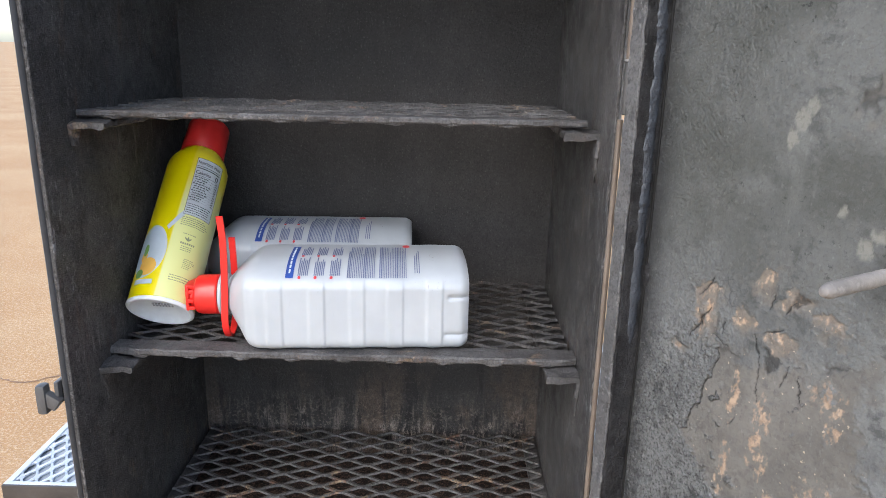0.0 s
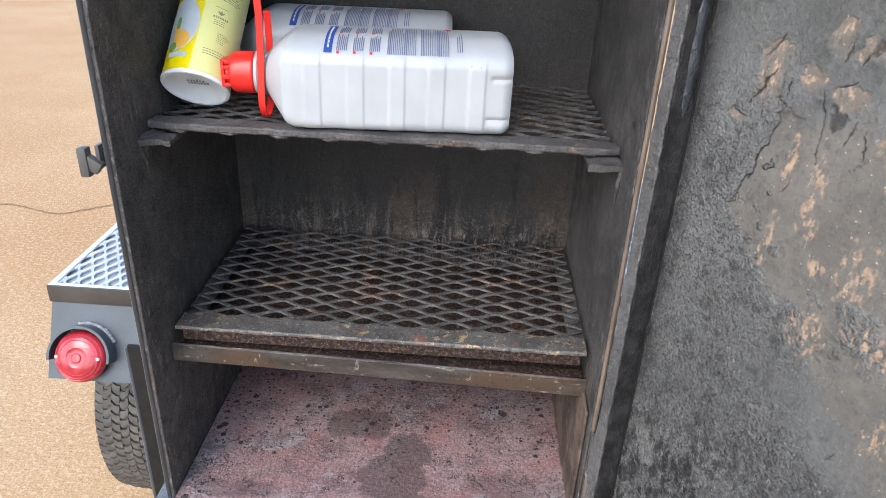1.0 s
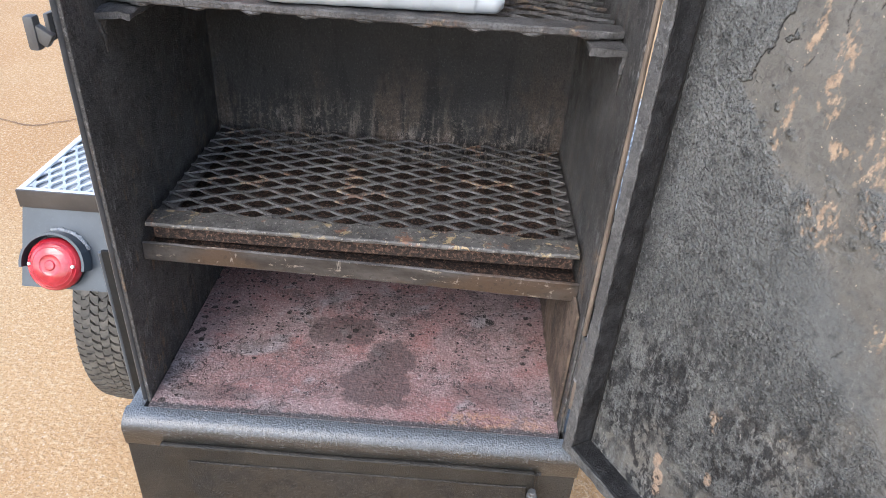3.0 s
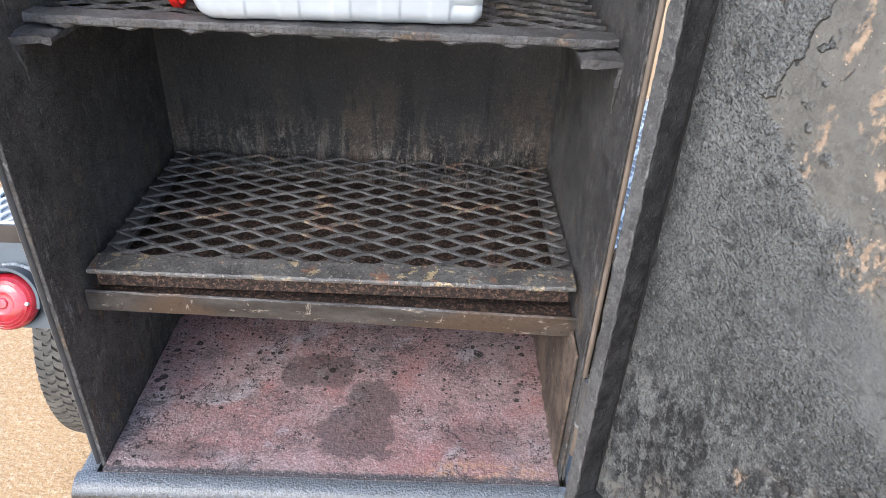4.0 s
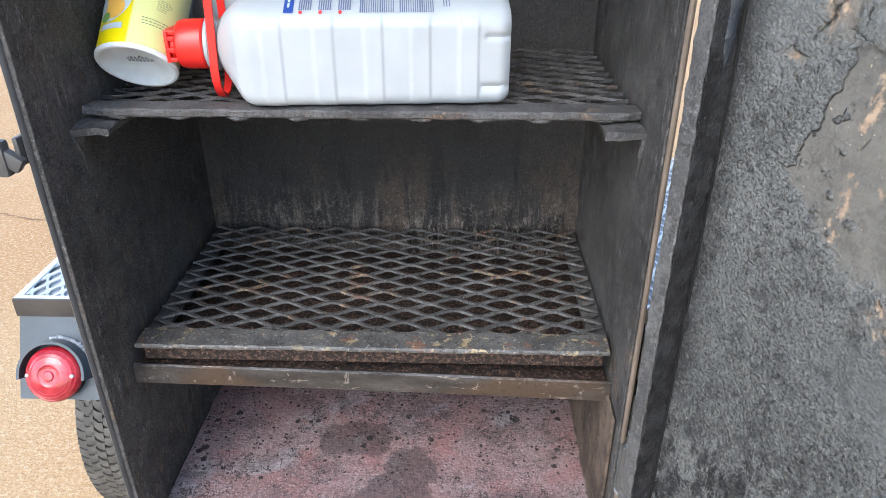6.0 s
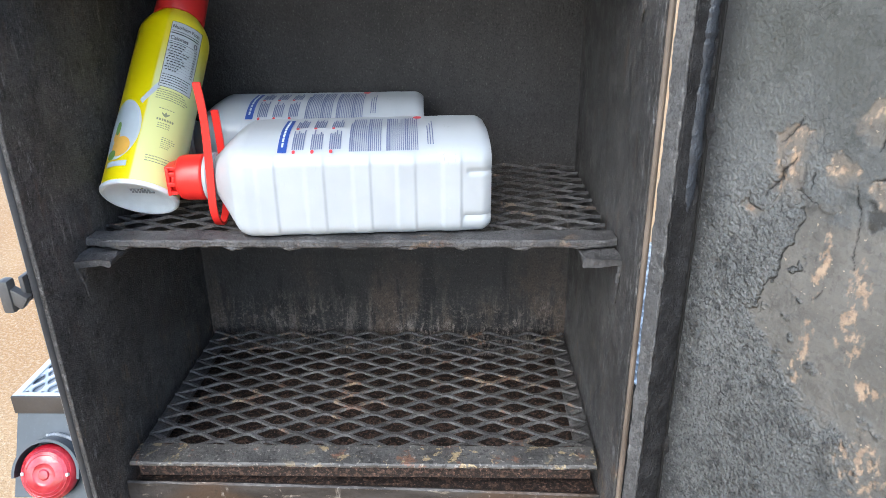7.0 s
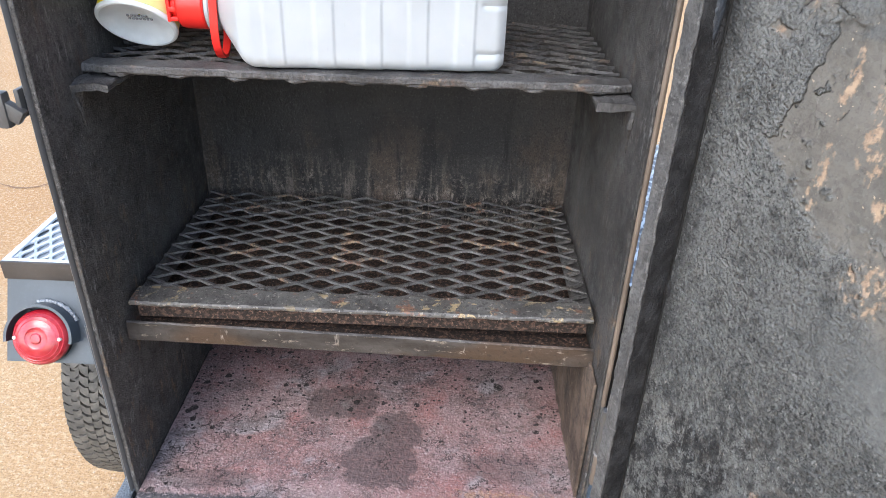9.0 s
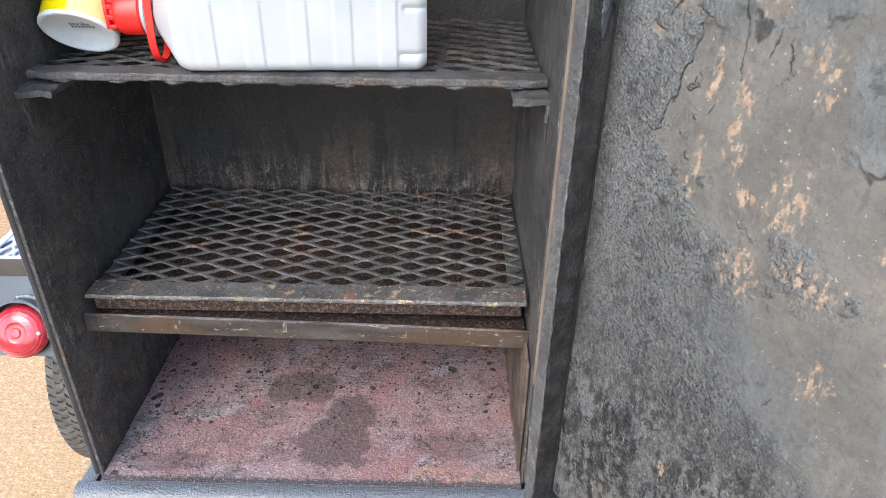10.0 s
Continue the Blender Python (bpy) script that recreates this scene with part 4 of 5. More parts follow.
def bare_side(z):
    """Where the bare area begins along the door at a height."""
    stops = ((0.90, 0.21), (1.00, 0.16), (1.083, 0.106), (1.115, 0.052), (1.141, 0.030), (1.169, 0.0), (1.185, -0.014), (1.198, -0.040), (1.219, -0.032), (1.237, -0.020), (1.262, -0.013))
    if z <= stops[0][0]:
        return stops[0][1]
    for (za, ua), (zb, ub) in zip(stops, stops[1:]):
        if z < zb:
            return ua + (ub - ua) * (z - za) / (zb - za)
    return stops[-1][1]


def oval(u, z, spots):
    """Signed distance into the nearest of some ovals."""
    best = -1.0
    for cu, cz, ru, rz in spots:
        best = max(best, (1 - math.hypot((u - cu) / ru, (z - cz) / rz)) * min(ru, rz))
    return best


def split_depth(u, z):
    best = 0.0
    for ua, za, ub, zb, w in SPLITS:
        if min(za, zb) - 0.004 < z < max(za, zb) + 0.004 and min(ua, ub) - 0.006 < u < max(ua, ub) + 0.006:
            du, dz = ub - ua, zb - za
            f = min(1.0, max(0.0, ((u - ua) * du + (z - za) * dz) / (du * du + dz * dz)))
            d = math.hypot(u - ua - f * du, z - za - f * dz)
            best = max(best, math.exp(-(d / (w * (0.9 - 0.6 * abs(2 * f - 1)))) ** 2))
    return best


def bare(u, z):
    """Signed distance into the bare areas."""
    main = min(u - bare_side(z), 0.35 * (1.278 + 0.5 * max(0.0, u - 0.035) - z))
    wob = 0.004 * noise.noise(Vector((u * 160, 7.0, z * 160)))
    return min(max(main, oval(u, z, FLAKED) + wob), -oval(u, z, HOLDS))


def flake_tan(u, z):
    """Fresh tan metal, strongest under the broken upper margin of a lost flake."""
    best = 0.0
    for cu, cz, ru, rz in FLAKED:
        a, b = (u - cu) / ru, (z - cz) / rz
        best = max(best, ease(1.0 - math.hypot(a, b), -0.05, 0.15) * (1 - 0.85 * ease(0.6 * a - 0.8 * b, -0.3, 0.9)))
    return best


def door_surface(u, z):
    """Depth of the scaled face, and how far it is stripped, rusted, edged and grained there."""
    p = Vector((u * 10, 2.0, z * 10))
    jag = noise.noise_vector(p * 4.3) * 0.0075 + noise.noise_vector(p * 11) * 0.0036 + noise.noise_vector(p * 27) * 0.0024 + noise.noise_vector(p * 60) * 0.0010
    uj, zj = u + jag.x, z + jag.z
    d = bare(uj, zj)
    crisp = ease(z, 1.12, 1.18)
    d = min(d, 0.02 * (0.62 - noise.fractal(p * 5 + Vector((9, 0, 4)), 0.8, 2.1, 4)))
    d = max(d, 0.03 * (noise.fractal(p * 1.3 + Vector((3, 3, 1)), 0.8, 2.1, 4) - 0.8 + 0.95 * ease(z, 0.92, 0.82)))
    # scale stands proud, and is open, along upper and hinge-side margins only
    facing = 0.0
    if abs(d) < 0.006:
        facing = ease(bare(uj + 0.002, zj - 0.003) - bare(uj, zj), -0.0004, 0.0022)
    w = 0.0010 + 0.011 * (1 - crisp) + 0.005 * (1 - facing)
    stripped = ease(d + (1 - crisp * facing) * 0.010 * noise.fractal(p * 7, 0.7, 2.1, 4), -w, w)
    gap = noise.noise(p * 3.1 + Vector((0, 5, 0)))
    edge = math.exp(-((d + 0.0002) / (0.0003 + 0.0007 * ease(gap, -0.2, 0.5))) ** 2) * ease(gap, -0.25, 0.2) * crisp * facing * 0.8
    if oval(uj, zj, FLAKED) > -0.003:
        edge *= 0.45 * ease(noise.noise(p * 9), -0.1, 0.3)
    edge = max(edge, split_depth(u + 0.5 * jag.x, z + 0.4 * jag.z))
    hole = oval(uj, zj, ((0.030, 1.283, 0.0075, 0.006), (0.044, 1.333, 0.006, 0.004)))
    edge = max(edge, 0.7 * ease(hole, -0.0006, 0.001))
    rust = 0.0
    for cu, cz, ru, rz, amp in RUST:
        q = ((u - cu) / ru) ** 2 + ((z - cz) / rz) ** 2
        if q < 5:
            rust = max(rust, amp * math.exp(-q * 0.6))
    flake = flake_tan(uj, zj)
    rust = max(rust, 0.55 * flake)
    rust = 0.85 * ease(rust * (0.72 + 1.25 * noise.fractal(Vector((p.x * 22, p.y, p.z * 11)), 0.6, 2.1, 4)), 0.34, 0.80)
    rust = max(rust, 0.18 * flake)
    grain = ease(noise.noise(p * 0.8 + Vector((7, 1, 2))) + 0.75 * ease(u, 0.03, -0.05) + 0.6 * ease(z, 1.1, 0.95), -0.15, 0.5) * (1 - 0.8 * stripped) * (1 - 0.85 * ease(z, 1.2, 1.32))
    h = 0.0013 * noise.noise(p * 0.7) - 0.0004 * stripped - 0.0002 * rust - 0.0011 * edge
    h += grain * (0.0004 * noise.noise(p * 24) + 0.0005 * noise.noise(p * 48)) + 0.0003 * noise.noise(p * 14)
    chip = ease(oval(u + 0.6 * jag.x, z + 0.6 * jag.z, CHIPS), -0.0004, 0.0006)
    h -= 0.0004 * chip
    return h, stripped, rust, edge, grain, chip


bm = bmesh.new()
layers = [bm.verts.layers.float.new(k) for k in ("stripped", "rust", "edge", "grain", "chip")]


def stations(stretches):
    """Rows of a grid that is finer in some stretches: end, count."""
    out = [stretches[0][0]]
    for (a, _), (b, n) in zip(stretches, stretches[1:]):
        out += [a + (b - a) * k / n for k in range(1, n + 1)]
    return out


US = stations(((DU0 + LW - 0.002, 0), (0.13, 300), (0.22, 60), (DU1 - LW + 0.002, 60)))
ZS = stations(((DZ0 + 0.008, 0), (1.10, 400), (1.355, 360), (DZ1 - 0.008, 120)))
NX, NZ = len(US) - 1, len(ZS) - 1
grid = []
for u in US:
    col = []
    for z in ZS:
        h, *vals = door_surface(u, z)
        v = bm.verts.new((u, h * ease(u, DU0 + LW, DU0 + LW + 0.012), z))
        for lay, val in zip(layers, vals):
            v[lay] = val
        col.append(v)
    grid.append(col)
for i in range(NX):
    for j in range(NZ):
        bm.faces.new((grid[i][j], grid[i + 1][j], grid[i + 1][j + 1], grid[i][j + 1]))
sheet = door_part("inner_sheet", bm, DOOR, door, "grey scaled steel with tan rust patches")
sheet.data.set_sharp_from_angle(angle=radians(180))


# deep lip round the door: tarry sides and a paler worn edge
def lip(name, lo, hi, cuts, label=""):
    a, b = list(lo), list(hi)
    b[1] = LIP - 0.003
    bm = slab(bmesh.new(), a, b, cuts, 0.0015, 0.0022)
    side = door_part(name, rough_up(rough_up(bm, 0.0007, 70), 0.0006, 150), TAR, door, label)
    a[1], b[1] = LIP - 0.0028, LIP
    a[0], b[0] = a[0] - 0.0004, b[0] + 0.0004
    bm = slab(bmesh.new(), a, b, cuts, 0.001, 0.0018)
    door_part("lip_edge", rough_up(rough_up(bm, 0.0009, 70), 0.0007, 140), SOOT_EDGE, side, "worn grey edge")


lip("hinge_side_lip", (DU0, -0.012, DZ0), (DU0 + LW, LIP, DZ1), 440, "rough tar-black lip along the hinge side")
lip("bottom_lip", (DU0 + LW + 0.001, -0.012, DZ0), (DU1 - LW - 0.001, LIP, DZ0 + LW), 240)
lip("top_lip", (DU0 + LW + 0.001, -0.012, DZ1 - LW), (DU1 - LW - 0.001, LIP, DZ1), 240)
lip("latch_side_lip", (DU1 - LW, -0.012, DZ0), (DU1, LIP, DZ1), 300)
door_part("outer_sheet", box(bmesh.new(), (DU0 + 0.002, -0.02, DZ0 + 0.002), (DU1 - 0.002, -0.0125, DZ1 - 0.002), 0.002), BASE_PAINT, door)
door_part("seam", rough_up(slab(bmesh.new(), (DU0 + LW + 0.0006, -0.001, DZ0 + 0.013), (DU0 + LW + 0.0024, 0.0012, DZ1 - 0.013), 120, 0.0003), 0.0003, 60), BLACK, door, "black seam beside the lip")
# lumpy weld along the upper part of the lip
bm = bmesh.new()
rings = []
for k in range(191):
    z = 1.245 + 0.40 * k / 190
    swell = ease(k, 0, 14) * ease(k, 190, 180)
    r = (0.0036 + 0.0011 * noise.noise(Vector((0, 3, z * 90))) + 0.0011 * noise.noise(Vector((5, 0, z * 260)))) * (0.25 + 0.75 * swell)
    cu, cy = DU0 + LW - 0.001 + 0.0008 * noise.noise(Vector((1, 2, z * 45))), 0.0085 + 0.0015 * noise.noise(Vector((4, 4, z * 30)))
    rings.append([(cu + 0.7 * r * math.cos(2 * math.pi * i / 12), cy + 1.5 * r * math.sin(2 * math.pi * i / 12), z) for i in range(12)])
door_part("weld_seam", rough_up(loft(bm, rings), 0.0007, 330), WELD, door, "lumpy blue-grey weld along the lip")
# small weld lumps in the corner of the lip
for z in (1.054, 1.312):
    t = bmesh.new()
    bmesh.ops.create_icosphere(t, subdivisions=3, radius=1.0)
    for v in t.verts:
        v.co = Vector((DU0 + LW + 0.002 + v.co.x * 0.0035, 0.0 + v.co.y * 0.0022, z + v.co.z * 0.010)) + noise.noise_vector(v.co * 2.5 + Vector((z * 9, 0, 0))) * 0.0012
    door_part("weld_lump", t, TAR, door)
# thermometer probe through the door
bm = bmesh.new()
lathe(bm, [(0.0005, 0.0748), (0.0026, 0.0738), (0.0038, 0.0715)] + [(0.0045, 0.069 - 0.004 * k) for k in range(18)] + [(0.0045, -0.004)], pose(0.099, 0, 1.368, -90, 0, 0), 20)
rough_up(bm, 0.0005, 140)
probe = door_part("thermometer_probe", bm, ASH, door, "dull grey metal probe sticking out of the door")

# ---- shelves and grates inside ----
def shelf(name, z, y0, y1, x0, x1, mat, bar_mat, label, bar_h, bar_d, seed, drop=True, ragged=0.0):
    thing = tagged(empty(name), label, "grate", "shelves in the smoker")
    sheet = expanded_sheet(x0, x1, y0 + bar_d - 0.003, y1, z - 0.0035, strand=0.0056, seed=seed)
    part("expanded_metal", rough_up(rough_up(sheet, 0.0003, 40, seed), 0.0003, 300, seed), mat, thing)
    bm = slab(bmesh.new(), (x0, y0, z - bar_h), (x1, y0 + bar_d, z), 240, 0.0015, 0.003)
    for v in bm.verts:
        # crust has eaten the ends of the bar
        end = max(ease(v.co.x, x0 + 0.03, x0), ease(v.co.x, x1 - 0.02, x1))
        v.co.y += ragged * end * max(0.0, 0.6 + noise.noise(v.co * 60)) * (1 if v.co.y < y0 + bar_d / 2 else 0)
    part("front_bar", rough_up(rough_up(bm, 0.0007, 60, seed), 0.0006, 130, seed), bar_mat, thing, "flat front bar, scaled and rust-spotted")
    if drop:
        rnd = random.Random(seed)
        x = x0 + 0.03
        while x < x1 - 0.02:
            t = bmesh.new()
            bmesh.ops.create_icosphere(t, subdivisions=2, radius=1.0)
            for v in t.verts:
                v.co = Vector((x + v.co.x * 0.010, y0 + 0.005 + v.co.y * 0.005, z - bar_h - 0.0003 + v.co.z * (0.0026 if bar_h > 0.0065 else 0.0014))) + noise.noise_vector(v.co * 2 + Vector((x * 40, 0, 0))) * 0.0014
            part("weld_bead", t, mat, thing)
            x += 0.0508 * rnd.uniform(0.97, 1.03)
    return thing


shelf("middle_grate", MID_Z, -0.003, BACK_Y - 0.006, -0.2335, 0.2305, GRATE_DARK, GRATE_DARK, "sooty expanded-metal shelf holding bottles and a spray can", 0.007, 0.026, 3, True, 0.005)
shelf("upper_grate", UP_Z, -0.012, 0.2, -0.2325, 0.2215, GRATE_DARK, GRATE_DARK, "sooty expanded-metal upper shelf, empty", 0.006, 0.018, 8)
low = shelf("lower_grate", LOW_Z, -0.022, BACK_Y - 0.004, -0.2265, 0.2265, GRATE, CRUST_BAR, "rusty expanded-metal lower grate, empty", 0.005, 0.03, 5, False)

# drip tray below the lower grate, with a bent front bar
tray = tagged(empty("drip_tray"), "heat-stained steel baffle tray under the lower grate", "tray")
bm = bmesh.new()
rings = []
for s in range(61):
    x = -0.2325 + 0.4635 * s / 60
    sag = -0.012 * (s / 60) - 0.002 * math.sin(s / 60 * 3.1)
    y = -0.024 + 0.004 * math.sin(s / 60 * 3.1)
    rings.append([(x, y, 0.941 + sag), (x, y + 0.002, 0.9425 + sag), (x, y + 0.005, 0.941 + sag), (x, y + 0.005, 0.921 + sag), (x, y + 0.002, 0.919 + sag), (x, y, 0.921 + sag)])
loft(bm, rings)
part("front_bar", rough_up(bm, 0.0005, 60), BAFFLE, tray, "brown and grey heat-stained flat bar")
bm = bmesh.new()
bmesh.ops.create_grid(bm, x_segments=60, y_segments=40, size=0.5)
for v in bm.verts:
    x, y = v.co.x * 0.458, -0.012 + (v.co.y + 0.5) * 0.25
    v.co = Vector((x, y, 0.935 - 0.012 * (x + 0.23) / 0.46 + 0.003 * noise.noise(Vector((x * 40, y * 40, 1)))))
ext = bmesh.ops.extrude_face_region(bm, geom=bm.faces[:])
bmesh.ops.translate(bm, vec=(0, 0, -0.004), verts=[g for g in ext["geom"] if isinstance(g, bmesh.types.BMVert)])
part("pan", bm, CRUST, tray, "pan crusted with dark grease")
part("back_stop", slab(bmesh.new(), (-0.222, -0.014, 0.9425), (0.222, -0.010, 0.958), 40, 0.0008), CRUST, tray)


# ---- bottles ----
def rounded(hy, hz, r, n=5, side=24):
    """A rectangle with round corners, its straight sides divided."""
    corners = []
    for cy, cz, a0 in ((hy - r, hz - r, 0), (-hy + r, hz - r, 90), (-hy + r, -hz + r, 180), (hy - r, -hz + r, 270)):
        corners.append([(cy + r * math.cos(radians(a0 + 90 * k / n)), cz + r * math.sin(radians(a0 + 90 * k / n))) for k in range(n + 1)])
    pts = []
    for here, nxt in zip(corners, corners[1:] + corners[:1]):
        p, q = here[-1], nxt[0]
        pts += here + [(p[0] + (q[0] - p[0]) * k / side, p[1] + (q[1] - p[1]) * k / side) for k in range(1, side)]
    return pts


BL, BHY, BHZ = 0.218, 0.0505, 0.0428


def crown(y, z):
    """The upper broad side of the jug falls away towards its front."""
    return z - (0.0155 if y < 0 else 0.001) * min(1.0, abs(y) / BHY) ** 2 * max(0.0, z / BHZ)



def bottle(name, label):
    """A jug on its side: base at x = 0, neck towards -x, centre line at z = 0."""
    thing = tagged(empty(name), label, "bottle", "white jugs on the shelf")
    bands = ((0.026, 0.042), (0.065, 0.081), (0.103, 0.118), (0.142, 0.158), (0.183, 0.199))
    rings = []
    n = 200
    for s in range(n + 1):
        x = BL * s / n
        f, r = 1.0, 0.0105
        if x < 0.010:
            f = 1 - 0.10 * (1 - x / 0.010) ** 2
        if x > 0.208:
            k = (x - 0.208) / (BL - 0.208)
            f = 1 - 0.07 * k ** 1.6
        # raised bands round the body: a crisp edge towards the base, a soft one towards the neck
        proud = sum(0.0011 * ease(x, a - 0.0008, a + 0.0012) * ease(x, b + 0.0022, b - 0.0022) for a, b in bands)
        rings.append([(-x, p[0], crown(p[0], p[1])) for p in rounded(BHY * f - 0.0011 + proud, BHZ * f, r * f)])
    # shoulder to the neck
    for k in range(1, 13):
        q = k / 12
        x = BL + 0.024 * q
        w = 1 - q ** 1.15
        hy, hz = 0.0185 + (BHY * 0.93 - 0.0185) * w, 0.0185 + (BHZ * 0.93 - 0.0185) * w
        rings.append([(-x, p[0], crown(p[0], p[1]) * w + p[1] * (1 - w)) for p in rounded(hy, hz, min(hz, hy) * (0.26 + 0.72 * q))])
    rings.append([(-BL - 0.030, p[0], p[1]) for p in rounded(0.0182, 0.0182, 0.018)])
    bm = loft(bmesh.new(), rings)
    # notches pressed in near the base, front and back
    for v in bm.verts:
        for zc, reach in ((0.013, 0.020), (-0.027, 0.024)):
            fade = ease(v.co.x, -reach - 0.003, -reach + 0.002)
            v.co.y *= 1 - 0.055 * fade * math.exp(-((v.co.z - zc) / 0.0022) ** 2)
        if abs(v.co.y) > BHY * 0.6:
            v.co.y += 0.0006 * noise.noise(v.co * 45)
    body = part("body", bm, WHITE, thing, "ribbed white plastic body")
    m = pose(-BL - 0.0245, 0, 0, 0, -90, 0)
    part("neck_ring", lathe(bmesh.new(), [(0.0195, 0), (0.0215, 0.0012), (0.0215, 0.0045), (0.0192, 0.0052), (0.0212, 0.0066), (0.0212, 0.0092), (0.019, 0.0102)], m, 32), WHITE, thing)
    bm = lathe(bmesh.new(), [(0.0195, 0.0105), (0.0207, 0.012), (0.0203, 0.0285), (0.0192, 0.0325), (0.0165, 0.0345), (0.0135, 0.0350), (0.0130, 0.0385), (0.0105, 0.0395)], m, 40)
    cap = part("cap", bm, RED, thing, "red flip-top cap")
    bm = bmesh.new()
    box(bm, (-BL - 0.0675, -0.0125, 0.0095), (-BL - 0.057, 0.0125, 0.0135), 0.001)
    box(bm, (-BL - 0.0665, -0.0155, -0.0125), (-BL - 0.0635, 0.0155, 0.0125), 0.001)
    box(bm, (-BL - 0.0655, -0.0165, -0.004), (-BL - 0.058, -0.0115, 0.0), 0.001)
    box(bm, (-BL - 0.0655, -0.0150, 0.005), (-BL - 0.058, -0.0105, 0.009), 0.001)
    box(bm, (-BL - 0.0655, -0.0150, -0.012), (-BL - 0.058, -0.0105, -0.0085), 0.001)
    part("spout", bm, RED, cap)
    # carry strap: two arms that meet under the neck
    bm = bmesh.new()
    path = [(-0.004 - 0.004 * k / 12 - 0.003 * max(0.0, 1 - k / 5) ** 2, -0.024 + 0.002 * math.sin(k / 12 * 3), 0.088 - 0.106 * k / 12) for k in range(13)]
    path += [(-0.008, -0.024 * math.cos(math.pi * k / 10), -0.018 - 0.026 * math.sin(math.pi * k / 10)) for k in range(1, 10)]
    path += [(-0.008 + 0.004 * k / 12, 0.024 - 0.016 * (k / 12) ** 2, -0.018 + 0.076 * k / 12) for k in range(13)]
    pts = [Vector(q) for q in path]
    rings = []
    for k, q in enumerate(pts):
        d = (pts[min(k + 1, len(pts) - 1)] - pts[max(k - 1, 0)]).normalized()
        out = Vector((1, 0, 0)).cross(d).normalized()
        o = Vector((-BL - 0.0185, 0, 0)) + q
        e = Vector((0.0032, 0, 0))
        rings.append([o - e - out * 0.0013, o + e - out * 0.0013, o + e + out * 0.0013, o - e + out * 0.0013])
    part("carry_strap", loft(bm, rings), RED, thing, "thin red plastic carry strap")
    # printed block on the upper face
    zt = BHZ + 0.0002

    def lay(bm):
        for v in bm.verts:
            y = -0.0435 + (v.co.y + 0.033) * 1.05
            v.co = Vector((-0.180 + (v.co.x + 0.186) * 0.84, y, crown(y, BHZ) + v.co.z - BHZ + 0.0003))
        return bm

    label_bm = bmesh.new()
    loft(label_bm, [[(-0.186, -0.033 + 0.0056 * k, zt), (-0.177, -0.033 + 0.0056 * k, zt)] for k in range(13)], closed=False, cap=False)
    part("label_header", lay(label_bm), INK_BLUE, body, "blue printed bar")
    bm = bmesh.new()
    rnd = random.Random(6)
    for k in range(9):
        box(bm, (-0.1828, -0.027 + k * 0.0066, zt), (-0.1808, -0.0222 + k * 0.0066, zt + 0.0003))
    part("header_lettering", lay(bm), PANEL_WHITE, body)
    bm, red = bmesh.new(), bmesh.new()

    def column(x, y, y1, w):
        while y < y1:
            ln = rnd.uniform(0.0012, 0.004)
            box(bm, (x, y, zt - 0.0002), (x + w, min(y + ln, y1), zt + 0.0002))
            y += ln + 0.0006

    # three short paragraphs in two rows, then one broad block
    for c in range(3):
        for half in (0, 1):
            x0, y0 = -0.172 + c * 0.0185, -0.033 + half * 0.035
            for k in range(6):
                column(x0 + k * 0.0021, y0 + 0.003, y0 + rnd.uniform(0.022, 0.032), 0.0011)
            lathe(red, [(0.0017, -0.0001), (0.0017, 0.0003)], pose(x0 + 0.002, y0 + 0.0003, zt), 10)
    for k in range(34):
        if k in (16, 17):
            continue
        column(-0.115 + k * 0.00208, -0.033, 0.033 if k % 8 else rnd.uniform(0.005, 0.03), 0.0013 if k % 9 in (0, 1) else 0.0008)
    for k in range(3):
        column(-0.036 + k * 0.0026, -0.027, 0.004 + k * 0.008, 0.001)
    part("small_print", lay(bm), INK_GREY, body, "rows of tiny blue-grey print")["kind"] = "stuff"
    lathe(red, [(0.0045, -0.0001), (0.0045, 0.0003)], pose(-0.045, 0.037, zt), 18)
    part("red_marks", lay(red), INK_RED, body)["kind"] = "stuff"
    return thing


jug = bottle("white_jug", "white ribbed plastic jug with red cap lying on the shelf")
jug.matrix_world = pose(0.119, 0.0625, MID_Z + BHZ + 0.0012, 0, 0, 4.5)
jug_back = copy_thing(jug, pose(0.056, 0.187, MID_Z + BHZ + 0.0012, 0, 0, 3.0))
for ob in list(jug_back.children):
    if ob.name.startswith("carry_strap"):
        bpy.data.objects.remove(ob)
jug_back["label"] = "white ribbed plastic jug lying behind another against the back wall"

# ---- spray can ----
can = tagged(empty("spray_can"), "yellow cooking spray can with red cap leaning on the back wall", "spray can")
CR = 0.0335
bm = lathe(bmesh.new(), [(CR - 0.001, 0.0035), (CR, 0.004), (CR, 0.172), (CR - 0.0006, 0.177), (CR - 0.0025, 0.1825), (CR - 0.0058, 0.1885), (CR - 0.009, 0.1925), (CR - 0.0115, 0.1965), (0.021, 0.198)], None, 56, cap=False)
can_body = part("body", bm, CAN, can, "yellow printed metal body")
bm = lathe(bmesh.new(), [(0.001, 0.0105), (CR * 0.4, 0.0092), (CR * 0.7, 0.0058), (CR - 0.005, 0.002), (CR - 0.003, -0.0004), (CR - 0.001, -0.0004), (CR + 0.0004, 0.001), (CR + 0.0006, 0.0028), (CR - 0.001, 0.0042)], None, 56, cap=False)
part("base_rim", bm, CAN_WHITE, can, "white dished metal base")
bm = lathe(bmesh.new(), [(0.0235, 0.1960), (0.0245, 0.1975), (0.0235, 0.236), (0.0215, 0.2395), (0.018, 0.240)], None, 48)
